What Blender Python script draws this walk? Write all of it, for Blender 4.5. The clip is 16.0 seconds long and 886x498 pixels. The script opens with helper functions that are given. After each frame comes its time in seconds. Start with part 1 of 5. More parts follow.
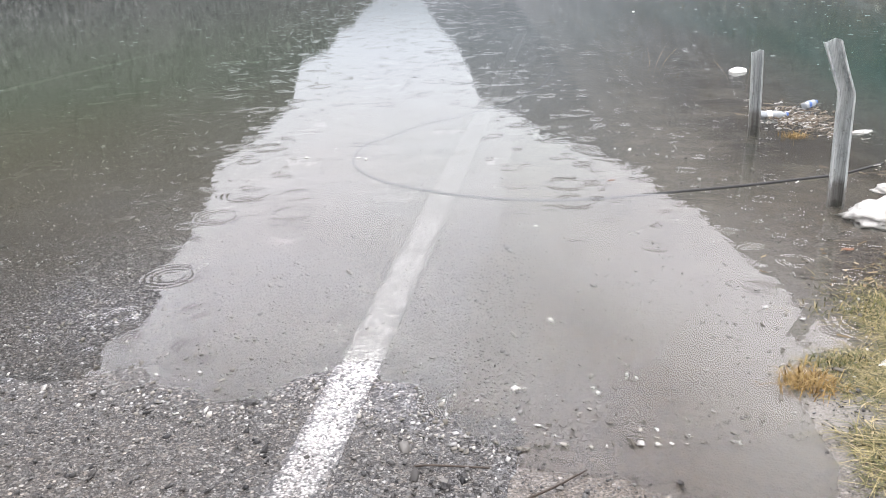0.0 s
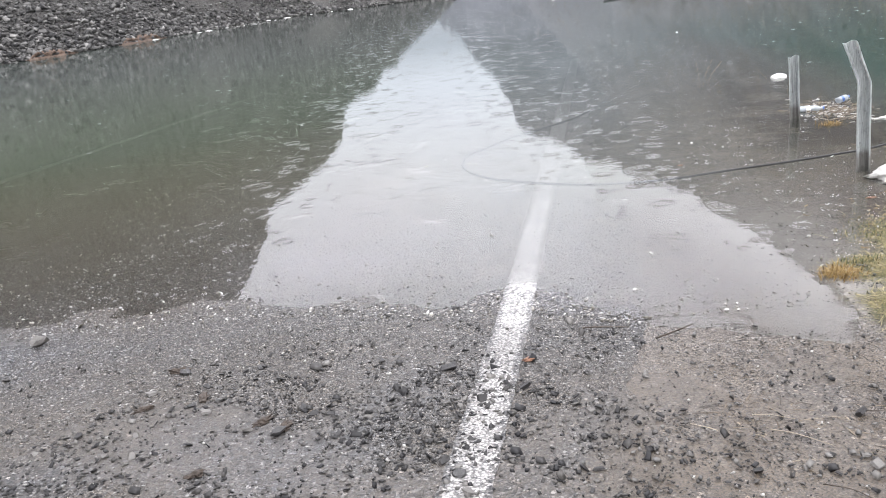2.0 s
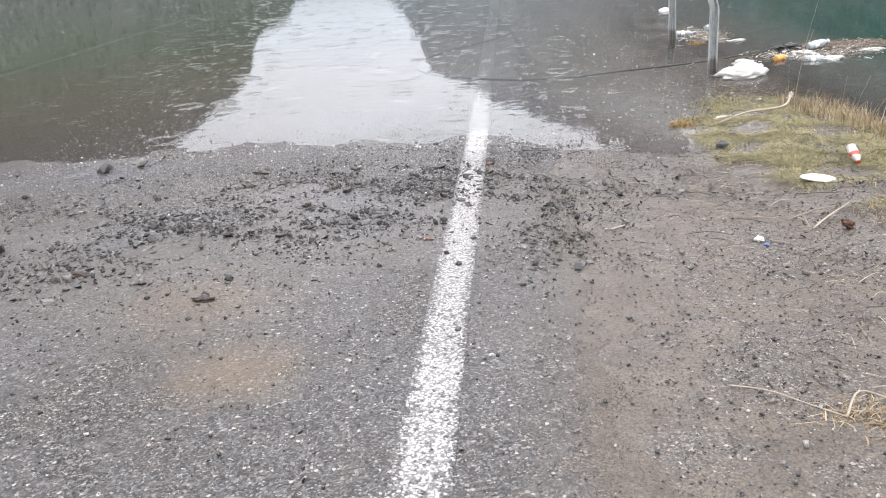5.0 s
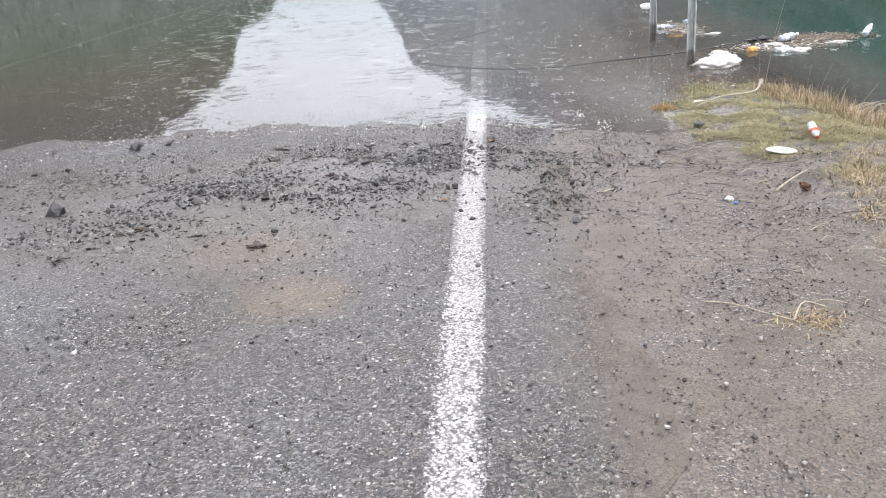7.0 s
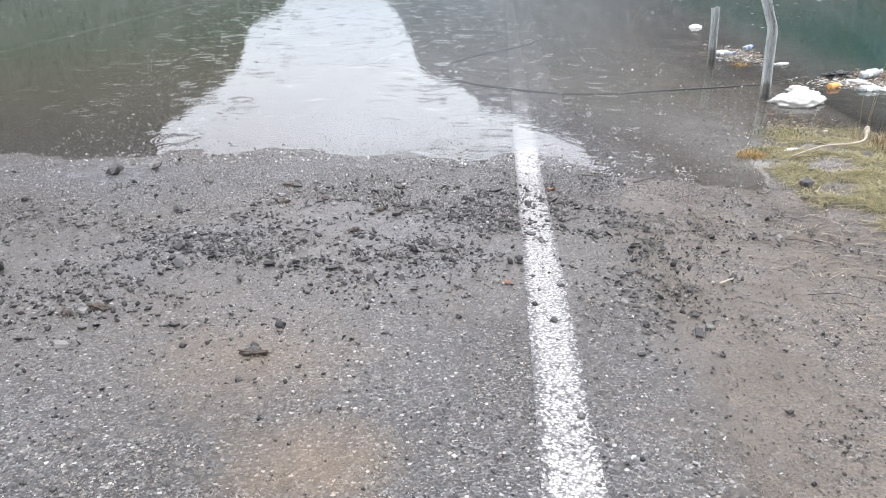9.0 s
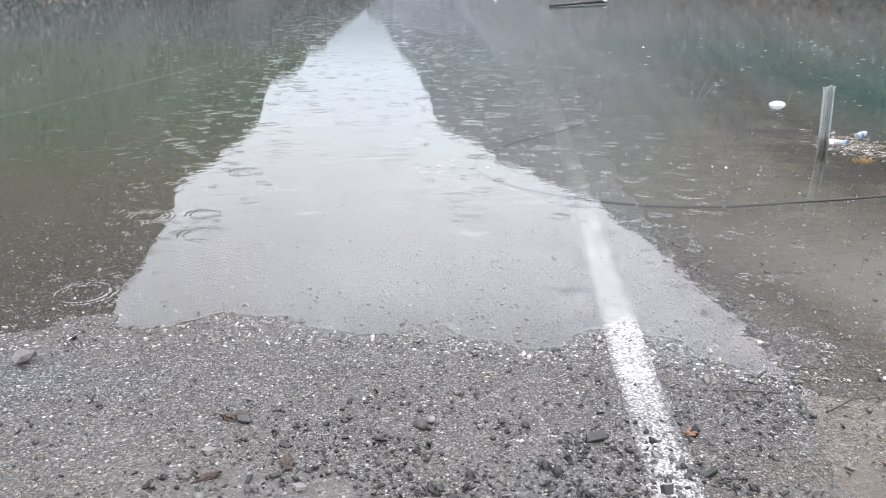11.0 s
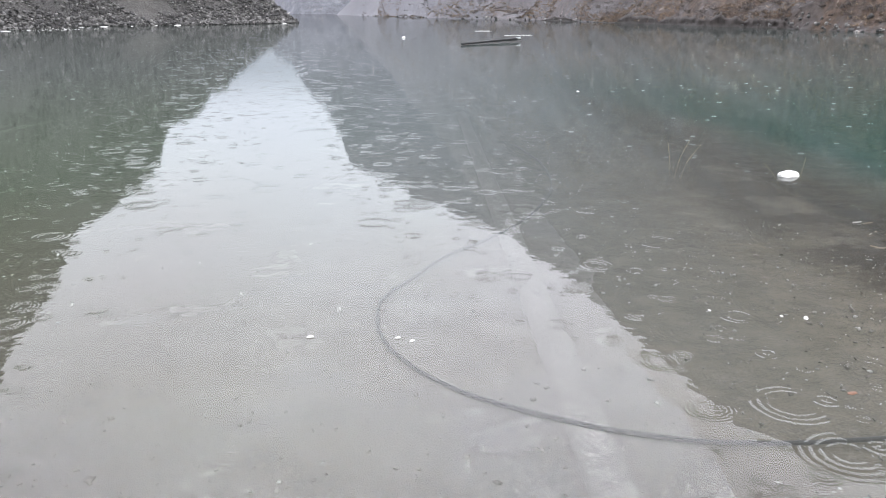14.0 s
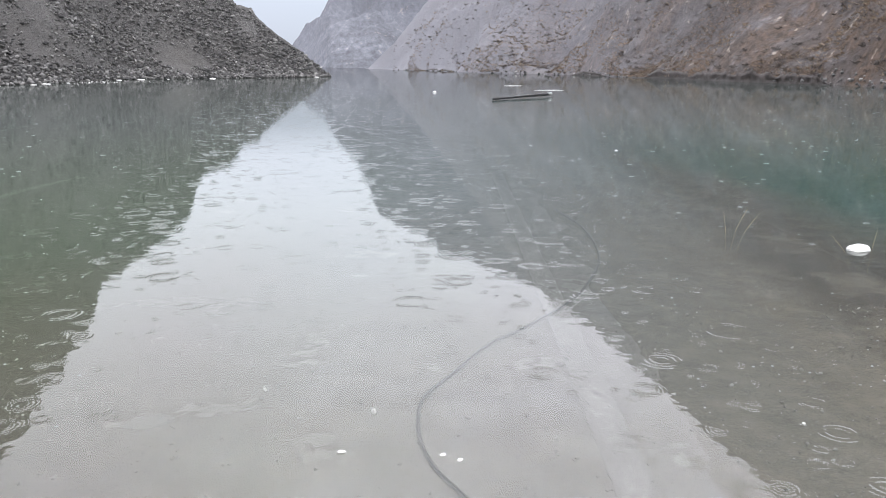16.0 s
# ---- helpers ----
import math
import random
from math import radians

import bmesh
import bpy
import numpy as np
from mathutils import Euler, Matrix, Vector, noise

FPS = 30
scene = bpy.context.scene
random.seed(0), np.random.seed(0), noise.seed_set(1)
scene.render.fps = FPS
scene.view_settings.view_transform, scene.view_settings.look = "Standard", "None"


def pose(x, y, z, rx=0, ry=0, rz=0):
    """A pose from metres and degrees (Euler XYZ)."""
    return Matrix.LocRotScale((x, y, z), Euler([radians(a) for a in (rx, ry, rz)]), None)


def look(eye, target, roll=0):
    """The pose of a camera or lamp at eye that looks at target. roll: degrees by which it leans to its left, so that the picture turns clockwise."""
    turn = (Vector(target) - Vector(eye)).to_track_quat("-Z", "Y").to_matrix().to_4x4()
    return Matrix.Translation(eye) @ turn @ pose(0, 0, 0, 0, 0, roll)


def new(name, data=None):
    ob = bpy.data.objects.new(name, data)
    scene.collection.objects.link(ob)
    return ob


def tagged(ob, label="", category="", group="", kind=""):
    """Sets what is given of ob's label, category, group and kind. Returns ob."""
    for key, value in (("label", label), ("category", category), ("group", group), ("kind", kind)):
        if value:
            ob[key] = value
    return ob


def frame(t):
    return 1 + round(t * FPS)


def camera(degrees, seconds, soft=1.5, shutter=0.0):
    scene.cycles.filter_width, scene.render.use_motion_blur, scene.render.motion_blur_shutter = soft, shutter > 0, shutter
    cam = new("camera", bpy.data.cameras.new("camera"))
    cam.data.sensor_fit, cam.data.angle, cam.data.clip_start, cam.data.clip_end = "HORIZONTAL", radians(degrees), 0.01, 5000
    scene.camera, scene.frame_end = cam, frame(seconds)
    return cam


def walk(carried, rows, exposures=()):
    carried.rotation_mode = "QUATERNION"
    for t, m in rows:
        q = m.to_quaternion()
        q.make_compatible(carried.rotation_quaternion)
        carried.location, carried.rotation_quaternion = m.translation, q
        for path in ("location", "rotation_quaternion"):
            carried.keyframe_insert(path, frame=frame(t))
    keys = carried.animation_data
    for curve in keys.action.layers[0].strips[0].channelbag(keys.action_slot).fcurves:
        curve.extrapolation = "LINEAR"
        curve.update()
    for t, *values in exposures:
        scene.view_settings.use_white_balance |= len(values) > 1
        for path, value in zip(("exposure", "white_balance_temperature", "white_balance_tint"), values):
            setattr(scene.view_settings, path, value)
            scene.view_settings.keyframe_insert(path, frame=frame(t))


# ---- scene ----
cam = camera(58.0, 16.0, soft=1.0)
PATH = [
    (0, (-0.035, 0.081, 1.51), (-0.033, 1.948, 0.793), -2.5),
    (0.5, (-0.209, -0.253, 1.518), (-0.159, 1.613, 0.801), -4.2),
    (1, (-0.322, -0.594, 1.554), (-0.385, 1.296, 0.902), -5.4),
    (1.5, (-0.387, -0.943, 1.594), (-0.532, 0.945, 0.949), -6.2),
    (2, (-0.544, -1.357, 1.638), (-0.655, 0.539, 1.008), -6.7),
    (2.5, (-0.586, -1.772, 1.652), (-0.585, 0.128, 1.026), -6.1),
    (3, (-0.69, -2.197, 1.665), (-0.58, -0.307, 1.021), -5.1),
    (3.5, (-0.843, -2.572, 1.68), (-0.728, -0.701, 0.982), -5.0),
    (4, (-0.884, -2.934, 1.674), (-0.816, -1.099, 0.882), -4.9),
    (4.5, (-0.97, -3.241, 1.675), (-0.896, -1.399, 0.898), -4.5),
    (4.7, (-1.026, -3.367, 1.689), (-0.931, -1.527, 0.909), -3.9),
    (6.8, (-1.292, -4.16, 1.759), (-1.145, -2.335, 0.955), -3.7),
    (7, (-1.327, -4.156, 1.762), (-1.174, -2.328, 0.966), -3.2),
    (7.5, (-1.341, -3.969, 1.731), (-1.252, -2.124, 0.964), -3.7),
    (8, (-1.354, -3.618, 1.714), (-1.332, -1.759, 0.977), -2.0),
    (8.5, (-1.432, -3.257, 1.676), (-1.332, -1.395, 0.952), -0.2),
    (9, (-1.494, -2.9, 1.671), (-1.335, -1.067, 0.886), -0.0),
    (9.5, (-1.458, -2.376, 1.606), (-1.363, -0.474, 0.992), -0.3),
    (10, (-1.447, -1.829, 1.615), (-1.36, 0.033, 0.891), 0.3),
    (10.2, (-1.462, -1.576, 1.585), (-1.36, 0.308, 0.922), 0.4),
    (12.3, (-1.345, 0.751, 1.611), (-1.167, 2.631, 0.952), -1.4),
    (12.5, (-1.316, 0.948, 1.614), (-1.13, 2.826, 0.952), -2.0),
    (13, (-1.17, 1.589, 1.504), (-0.969, 3.482, 0.891), -1.1),
    (13.5, (-1.067, 2.012, 1.555), (-0.785, 3.906, 0.98), 0.0),
    (14, (-1.035, 2.548, 1.483), (-0.703, 4.435, 0.909), -0.0),
    (14.5, (-1.009, 2.823, 1.519), (-0.622, 4.695, 0.931), 0.0),
    (15, (-0.945, 3.067, 1.51), (-0.635, 4.97, 0.978), 0.1),
    (15.5, (-0.934, 3.184, 1.555), (-0.723, 5.123, 1.111), -0.0),
    (16, (-1.056, 3.087, 1.545), (-0.785, 5.016, 1.093), 0.2),
]
EXPOSURES = ((0.0, 0.15, 6580, 7.0), (3.0, 0.15, 6430, 6.0), (4.5, 0.17, 6470, 6.0), (7.0, 0.16, 6420, 5.5), (9.5, 0.24, 6260, 5.0), (12.3, 0.17, 6320, 6.0), (16.0, 0.11, 6380, 7.0))
walk(cam, [(t, look(eye, target, roll)) for t, eye, target, roll in PATH], EXPOSURES)
SKY = 3.0

# ---- world, sun, exposure ----
world = bpy.data.worlds.new("overcast_sky")
scene.world = world
world.use_nodes = True
wt = world.node_tree
wt.nodes.clear()
w_out = wt.nodes.new("ShaderNodeOutputWorld")
w_bg = wt.nodes.new("ShaderNodeBackground")
w_co = wt.nodes.new("ShaderNodeTexCoord")
w_xyz = wt.nodes.new("ShaderNodeSeparateXYZ")
w_ramp = wt.nodes.new("ShaderNodeValToRGB")
w_sky = wt.nodes.new("ShaderNodeTexSky")
w_sky.sky_type, w_sky.sun_disc = "NISHITA", False
w_sky.sun_elevation, w_sky.sun_rotation = radians(38), radians(160)
w_cloud = wt.nodes.new("ShaderNodeTexNoise")
w_cloud.inputs["Scale"].default_value = 2.2
w_cloud.inputs["Detail"].default_value = 4.0
w_mul = wt.nodes.new("ShaderNodeMix")
w_mul.data_type, w_mul.blend_type = "RGBA", "MULTIPLY"
w_mul.inputs[0].default_value = 0.12
w_add = wt.nodes.new("ShaderNodeMix")
w_add.data_type, w_add.blend_type = "RGBA", "ADD"
w_add.inputs[0].default_value = 0.003
wt.links.new(w_co.outputs["Generated"], w_xyz.inputs[0])
wt.links.new(w_co.outputs["Generated"], w_cloud.inputs["Vector"])
wt.links.new(w_xyz.outputs["Z"], w_ramp.inputs[0])
ce = w_ramp.color_ramp.elements
ce[0].position, ce[0].color = 0.0, (0.19, 0.20, 0.235, 1)
ce[1].position, ce[1].color = 1.0, (0.84, 0.82, 0.86, 1)
for at_z, tone in ((0.07, (0.23, 0.243, 0.285, 1)), (0.115, (0.52, 0.525, 0.60, 1)), (0.18, (0.745, 0.735, 0.825, 1)), (0.30, (1.01, 0.98, 1.085, 1)), (0.5, (1.34, 1.28, 1.40, 1))):
    ce.new(at_z).color = tone
wt.links.new(w_ramp.outputs[0], w_mul.inputs[6])
wt.links.new(w_cloud.outputs["Color"], w_mul.inputs[7])
wt.links.new(w_mul.outputs[2], w_add.inputs[6])
wt.links.new(w_sky.outputs[0], w_add.inputs[7])
wt.links.new(w_add.outputs[2], w_bg.inputs["Color"])
w_bg.inputs["Strength"].default_value = SKY
wt.links.new(w_bg.outputs[0], w_out.inputs[0])

sun = bpy.data.lights.new("sun", "SUN")
sun.energy, sun.angle, sun.color = 0.6, radians(40), (1.0, 0.97, 0.93)
new("sun", sun).matrix_world = look((10, -20, 30), (0, 0, 0))


# ---- materials ----
class Nodes:
    """A node material under construction."""

    def __init__(self, name):
        self.material = bpy.data.materials.new(name)
        self.material.use_nodes = True
        self.tree = self.material.node_tree
        self.tree.nodes.clear()
        self.out = self.tree.nodes.new("ShaderNodeOutputMaterial")
        self.geo = self.tree.nodes.new("ShaderNodeNewGeometry")
        self.pos = self.geo.outputs["Position"]
        self.island = self.geo.outputs["Random Per Island"]

    def put(self, socket, value):
        if isinstance(value, bpy.types.NodeSocket):
            self.tree.links.new(value, socket)
        elif isinstance(value, tuple) and len(value) == 3 and socket.type == "RGBA":
            socket.default_value = (*value, 1)
        else:
            socket.default_value = value

    def math(self, op, a, b=0.0, c=0.0, clamp=False):
        n = self.tree.nodes.new("ShaderNodeMath")
        n.operation, n.use_clamp = op, clamp
        for s, v in zip(n.inputs, (a, b, c)):
            self.put(s, v)
        return n.outputs[0]

    def xyz(self):
        n = self.tree.nodes.new("ShaderNodeSeparateXYZ")
        self.put(n.inputs[0], self.pos)
        return n.outputs

    def scaled(self, x, y, z):
        n = self.tree.nodes.new("ShaderNodeVectorMath")
        n.operation = "MULTIPLY"
        self.put(n.inputs[0], self.pos)
        n.inputs[1].default_value = (x, y, z)
        return n.outputs[0]

    def noise(self, scale, detail=3.0, rough=0.5, vec=None):
        n = self.tree.nodes.new("ShaderNodeTexNoise")
        self.put(n.inputs["Vector"], vec or self.pos)
        n.inputs["Scale"].default_value = scale
        n.inputs["Detail"].default_value = detail
        n.inputs["Roughness"].default_value = rough
        return n.outputs[0]

    def voronoi(self, scale, feature="F1", flat=False, vec=None):
        n = self.tree.nodes.new("ShaderNodeTexVoronoi")
        n.feature = feature
        n.voronoi_dimensions = "2D" if flat else "3D"
        self.put(n.inputs["Vector"], vec or self.pos)
        n.inputs["Scale"].default_value = scale
        return n.outputs

    def split(self, color):
        n = self.tree.nodes.new("ShaderNodeSeparateColor")
        self.put(n.inputs[0], color)
        return n.outputs

    def ramp(self, fac, *stops):
        n = self.tree.nodes.new("ShaderNodeValToRGB")
        self.put(n.inputs[0], fac)
        e = n.color_ramp.elements
        while len(e) < len(stops):
            e.new(0.5)
        for el, (p, c) in zip(e, stops):
            el.position = p
            el.color = (*c, 1) if isinstance(c, tuple) else (c, c, c, 1)
        return n.outputs[0]

    def mix(self, fac, a, b, blend="MIX"):
        n = self.tree.nodes.new("ShaderNodeMix")
        n.data_type, n.blend_type = "RGBA", blend
        self.put(n.inputs[0], fac)
        self.put(n.inputs[6], a)
        self.put(n.inputs[7], b)
        return n.outputs[2]

    def bump(self, height, distance, strength=1.0, normal=None):
        n = self.tree.nodes.new("ShaderNodeBump")
        n.inputs["Strength"].default_value = strength
        n.inputs["Distance"].default_value = distance
        self.put(n.inputs["Height"], height)
        if normal is not None:
            self.put(n.inputs["Normal"], normal)
        return n.outputs[0]

    def surface(self, color, rough=0.6, normal=None, metal=0.0, spec=0.5, transmission=0.0, coat=0.0):
        n = self.tree.nodes.new("ShaderNodeBsdfPrincipled")
        self.put(n.inputs["Base Color"], color)
        self.put(n.inputs["Roughness"], rough)
        self.put(n.inputs["Metallic"], metal)
        self.put(n.inputs["Specular IOR Level"], spec)
        self.put(n.inputs["Transmission Weight"], transmission)
        self.put(n.inputs["Coat Weight"], coat)
        if normal is not None:
            self.put(n.inputs["Normal"], normal)
        self.tree.links.new(n.outputs[0], self.out.inputs[0])
        return self.material


def plain(name, color, rough=0.5, metal=0.0, vary=0.25, scale=14.0, relief=0.002, transmission=0.0):
    """A surface with two scales of grime and a fine relief."""
    k = Nodes(name)
    big = k.noise(scale, 4.0, 0.6)
    fine = k.noise(scale * 9, 3.0, 0.6)
    dark = tuple(c * (1 - vary) for c in color)
    lite = tuple(min(1.0, c * (1 + vary * 0.6)) for c in color)
    c = k.ramp(big, (0.3, dark), (0.55, color), (0.75, lite))
    c = k.mix(0.25, c, k.ramp(fine, (0.35, dark), (0.65, lite)))
    r = k.math("ADD", k.math("MULTIPLY", big, 0.2), rough - 0.1, clamp=True)
    return k.surface(c, r, k.bump(fine, relief, 0.6), metal, transmission=transmission)


def island(name, stops, rough=0.6, relief=0.0, spec=0.4, grain=60.0):
    """A surface whose tone changes from piece to piece."""
    k = Nodes(name)
    c = k.ramp(k.island, *stops)
    c = k.mix(0.35, c, k.ramp(k.noise(grain, 3.0), (0.3, 0.25), (0.7, 1.0)), "MULTIPLY")
    return k.surface(c, rough, k.bump(k.noise(grain, 3.0), relief, 0.7) if relief else None, spec=spec)


def line_offset(k):
    """The distance to the right of the white edge line."""
    x, y, z = k.xyz()
    return k.math("SUBTRACT", k.math("ADD", x, 0.80), k.math("MULTIPLY", y, 0.155)), x, y, z


def blob(k, x, y, cx, cy, r):
    """1 at a spot on the ground, falling to 0 at its edge, which is broken by noise."""
    dx = k.math("SUBTRACT", x, cx)
    dy = k.math("SUBTRACT", y, cy)
    d = k.math("SQRT", k.math("ADD", k.math("MULTIPLY", dx, dx), k.math("MULTIPLY", dy, dy)))
    d = k.math("ADD", d, k.math("MULTIPLY", k.math("SUBTRACT", k.noise(5.0, 4.0, 0.7), 0.5), r * 1.2))
    return k.math("SUBTRACT", 1.0, k.math("DIVIDE", d, r), clamp=True)


def chippings(k):
    """Worn surface dressing: broken stones of a centimetre set in fine dark grit. Colour, height."""
    warp = k.tree.nodes.new("ShaderNodeTexNoise")
    k.put(warp.inputs["Vector"], k.pos)
    warp.inputs["Scale"].default_value = 120.0
    warp.inputs["Detail"].default_value = 3.0
    shift = k.tree.nodes.new("ShaderNodeVectorMath")
    shift.operation = "MULTIPLY_ADD"
    k.put(shift.inputs[0], warp.outputs["Color"])
    shift.inputs[1].default_value = (0.014, 0.014, 0.014)
    k.put(shift.inputs[2], k.pos)
    va = k.voronoi(78.0, vec=shift.outputs[0])
    vb = k.voronoi(185.0, vec=shift.outputs[0])
    tone, fine = k.split(va["Color"]), k.split(vb["Color"])
    stone = k.ramp(tone[0], (0.0, (0.018, 0.018, 0.020)), (0.30, (0.056, 0.056, 0.058)), (0.68, (0.132, 0.130, 0.128)),
                   (0.93, (0.225, 0.221, 0.214)), (0.985, (0.48, 0.47, 0.45)))
    small = k.ramp(fine[0], (0.0, (0.016, 0.016, 0.018)), (0.5, (0.066, 0.065, 0.065)), (0.90, (0.168, 0.165, 0.160)), (0.985, (0.38, 0.37, 0.355)))
    # the larger stones show through the grit here and there
    shown = k.math("MULTIPLY", k.math("GREATER_THAN", tone[2], 0.46), k.math("LESS_THAN", va["Distance"], 0.52))
    c = k.mix(shown, small, stone)
    c = k.mix(0.5, c, k.ramp(tone[1], (0.0, (0.72, 0.78, 0.86)), (0.5, (1.0, 1.0, 1.0)), (1.0, (1.0, 0.86, 0.72))), "MULTIPLY")
    high = k.math("ADD", k.math("MULTIPLY", fine[1], 0.35), k.math("MULTIPLY", shown, k.math("ADD", k.math("MULTIPLY", tone[0], 0.5), 0.25)))
    # stones scoured bare and pale by the water
    pebble = k.math("MULTIPLY", k.math("GREATER_THAN", tone[1], 0.70), k.math("LESS_THAN", va["Distance"], 0.46))
    scoured = k.mix(k.math("MULTIPLY", pebble, 0.9), k.mix(1.0, c, (1.9, 1.86, 1.94), "MULTIPLY"), k.ramp(tone[0], (0.0, (0.30, 0.298, 0.30)), (1.0, (0.72, 0.71, 0.71))))
    return c, k.math("SUBTRACT", high, k.math("MULTIPLY", vb["Distance"], 0.4)), scoured


def road_material():
    k = Nodes("wet_chippings")
    stone, height, scoured = chippings(k)
    u, x, y, z = line_offset(k)
    ragged = k.math("MULTIPLY", k.math("SUBTRACT", k.noise(1.6, 5.0, 0.65), 0.5), 1.7)
    # mud washed over the road from its edge and across the ramp
    dry = k.math("MULTIPLY", k.math("SUBTRACT", 1.95, y), 1.0, clamp=True)
    edge_mud = k.math("MULTIPLY", k.math("MULTIPLY", k.math("SUBTRACT", k.math("ADD", u, ragged), 0.12), 2.2, clamp=True), dry)
    across = k.math("SUBTRACT", 1.45, k.math("MULTIPLY", k.math("ABSOLUTE", k.math("SUBTRACT", y, 0.7)), 0.75), clamp=True)
    across = k.math("MULTIPLY", across, k.ramp(k.noise(1.1, 6.0, 0.75), (0.38, 0.10), (0.60, 0.78)))
    silt = k.ramp(k.noise(0.9, 6.0, 0.72), (0.52, 0.0), (0.72, 0.55))
    mud = k.math("MAXIMUM", k.math("MAXIMUM", edge_mud, across), silt)
    grit = k.ramp(k.noise(55.0, 3.0, 0.7), (0.42, 1.0), (0.62, 0.25))
    mud = k.math("MULTIPLY", mud, grit, clamp=True)
    mud = k.math("MAXIMUM", mud, k.math("MULTIPLY", k.math("MULTIPLY", k.math("SUBTRACT", u, 0.36), 6.0, clamp=True), dry))
    brown = k.ramp(k.noise(7.0, 5.0, 0.7), (0.3, (0.110, 0.092, 0.074)), (0.7, (0.174, 0.149, 0.120)))
    brown = k.mix(k.ramp(k.noise(120.0, 2.0), (0.40, 0.75), (0.52, 0.0)), brown, (0.06, 0.055, 0.05))
    c = k.mix(k.math("MULTIPLY", mud, 0.85), stone, brown)
    # chippings washed clean under the shallows
    clean = k.math("MULTIPLY", k.math("SUBTRACT", k.math("ADD", k.math("ADD", y, k.math("MULTIPLY", k.math("MAXIMUM", u, -1.2), 0.33)), k.math("MULTIPLY", ragged, 0.25)), 2.36), 1.5, clamp=True)
    clean = k.math("MULTIPLY", clean, k.math("ADD", u, 2.5, clamp=True))
    c = k.mix(k.math("MULTIPLY", clean, 0.9), c, scoured)
    # silt settled on the drowned stretch
    drowned = k.math("MULTIPLY", k.math("SUBTRACT", k.math("ADD", y, k.math("MULTIPLY", ragged, 0.8)), 3.7), 0.45, clamp=True)
    drowned = k.math("MULTIPLY", drowned, k.ramp(k.noise(30.0, 4.0, 0.7), (0.30, 0.45), (0.55, 0.92)))
    drowned = k.math("MULTIPLY", drowned, k.ramp(k.math("ADD", k.math("MULTIPLY", u, 0.1), 0.5), (0.12, 0.25), (0.36, 1.0)))
    drowned = k.math("MULTIPLY", drowned, k.ramp(k.math("MULTIPLY", y, 0.1), (0.36, 0.55), (0.56, 1.0)))
    c = k.mix(drowned, c, k.ramp(k.noise(4.0, 5.0, 0.7), (0.3, (0.25, 0.236, 0.212)), (0.7, (0.42, 0.40, 0.365))))
    # brown silt left in the still water on the road's far lane
    still = k.math("MULTIPLY", k.math("MULTIPLY", k.math("SUBTRACT", k.math("ADD", -1.35, k.math("MULTIPLY", ragged, 0.3)), u), 1.6, clamp=True), k.math("MULTIPLY", k.math("SUBTRACT", y, 2.45), 2.0, clamp=True))
    c = k.mix(k.math("MULTIPLY", still, k.ramp(k.noise(45.0, 4.0, 0.75), (0.35, 0.60), (0.60, 0.20))), c, (0.074, 0.058, 0.043))
    rust = k.math("MULTIPLY", k.math("MAXIMUM", blob(k, x, y, -1.72, -1.08, 0.32), k.math("MULTIPLY", blob(k, x, y, -1.95, -0.45, 0.5), 0.55)), 0.5)
    c = k.mix(rust, c, (0.235, 0.17, 0.10))
    worn = k.ramp(k.noise(0.7, 5.0, 0.65), (0.32, (0.88, 0.84, 0.79)), (0.5, (1.0, 0.99, 0.975)), (0.68, (1.08, 1.12, 1.20)))
    c = k.mix(1.0, c, worn, "MULTIPLY")
    wet = k.ramp(k.noise(1.3, 5.0, 0.7), (0.35, 0.22), (0.62, 0.5))
    wet = k.math("MULTIPLY", wet, k.math("SUBTRACT", 1.0, k.math("MULTIPLY", k.math("MULTIPLY", k.math("SUBTRACT", y, 0.7), 0.9, clamp=True), 0.45)))
    n = k.bump(height, 0.006, 1.0)
    n = k.bump(k.noise(6.0, 4.0), 0.012, 0.5, n)
    return k.surface(c, wet, n, spec=0.5)


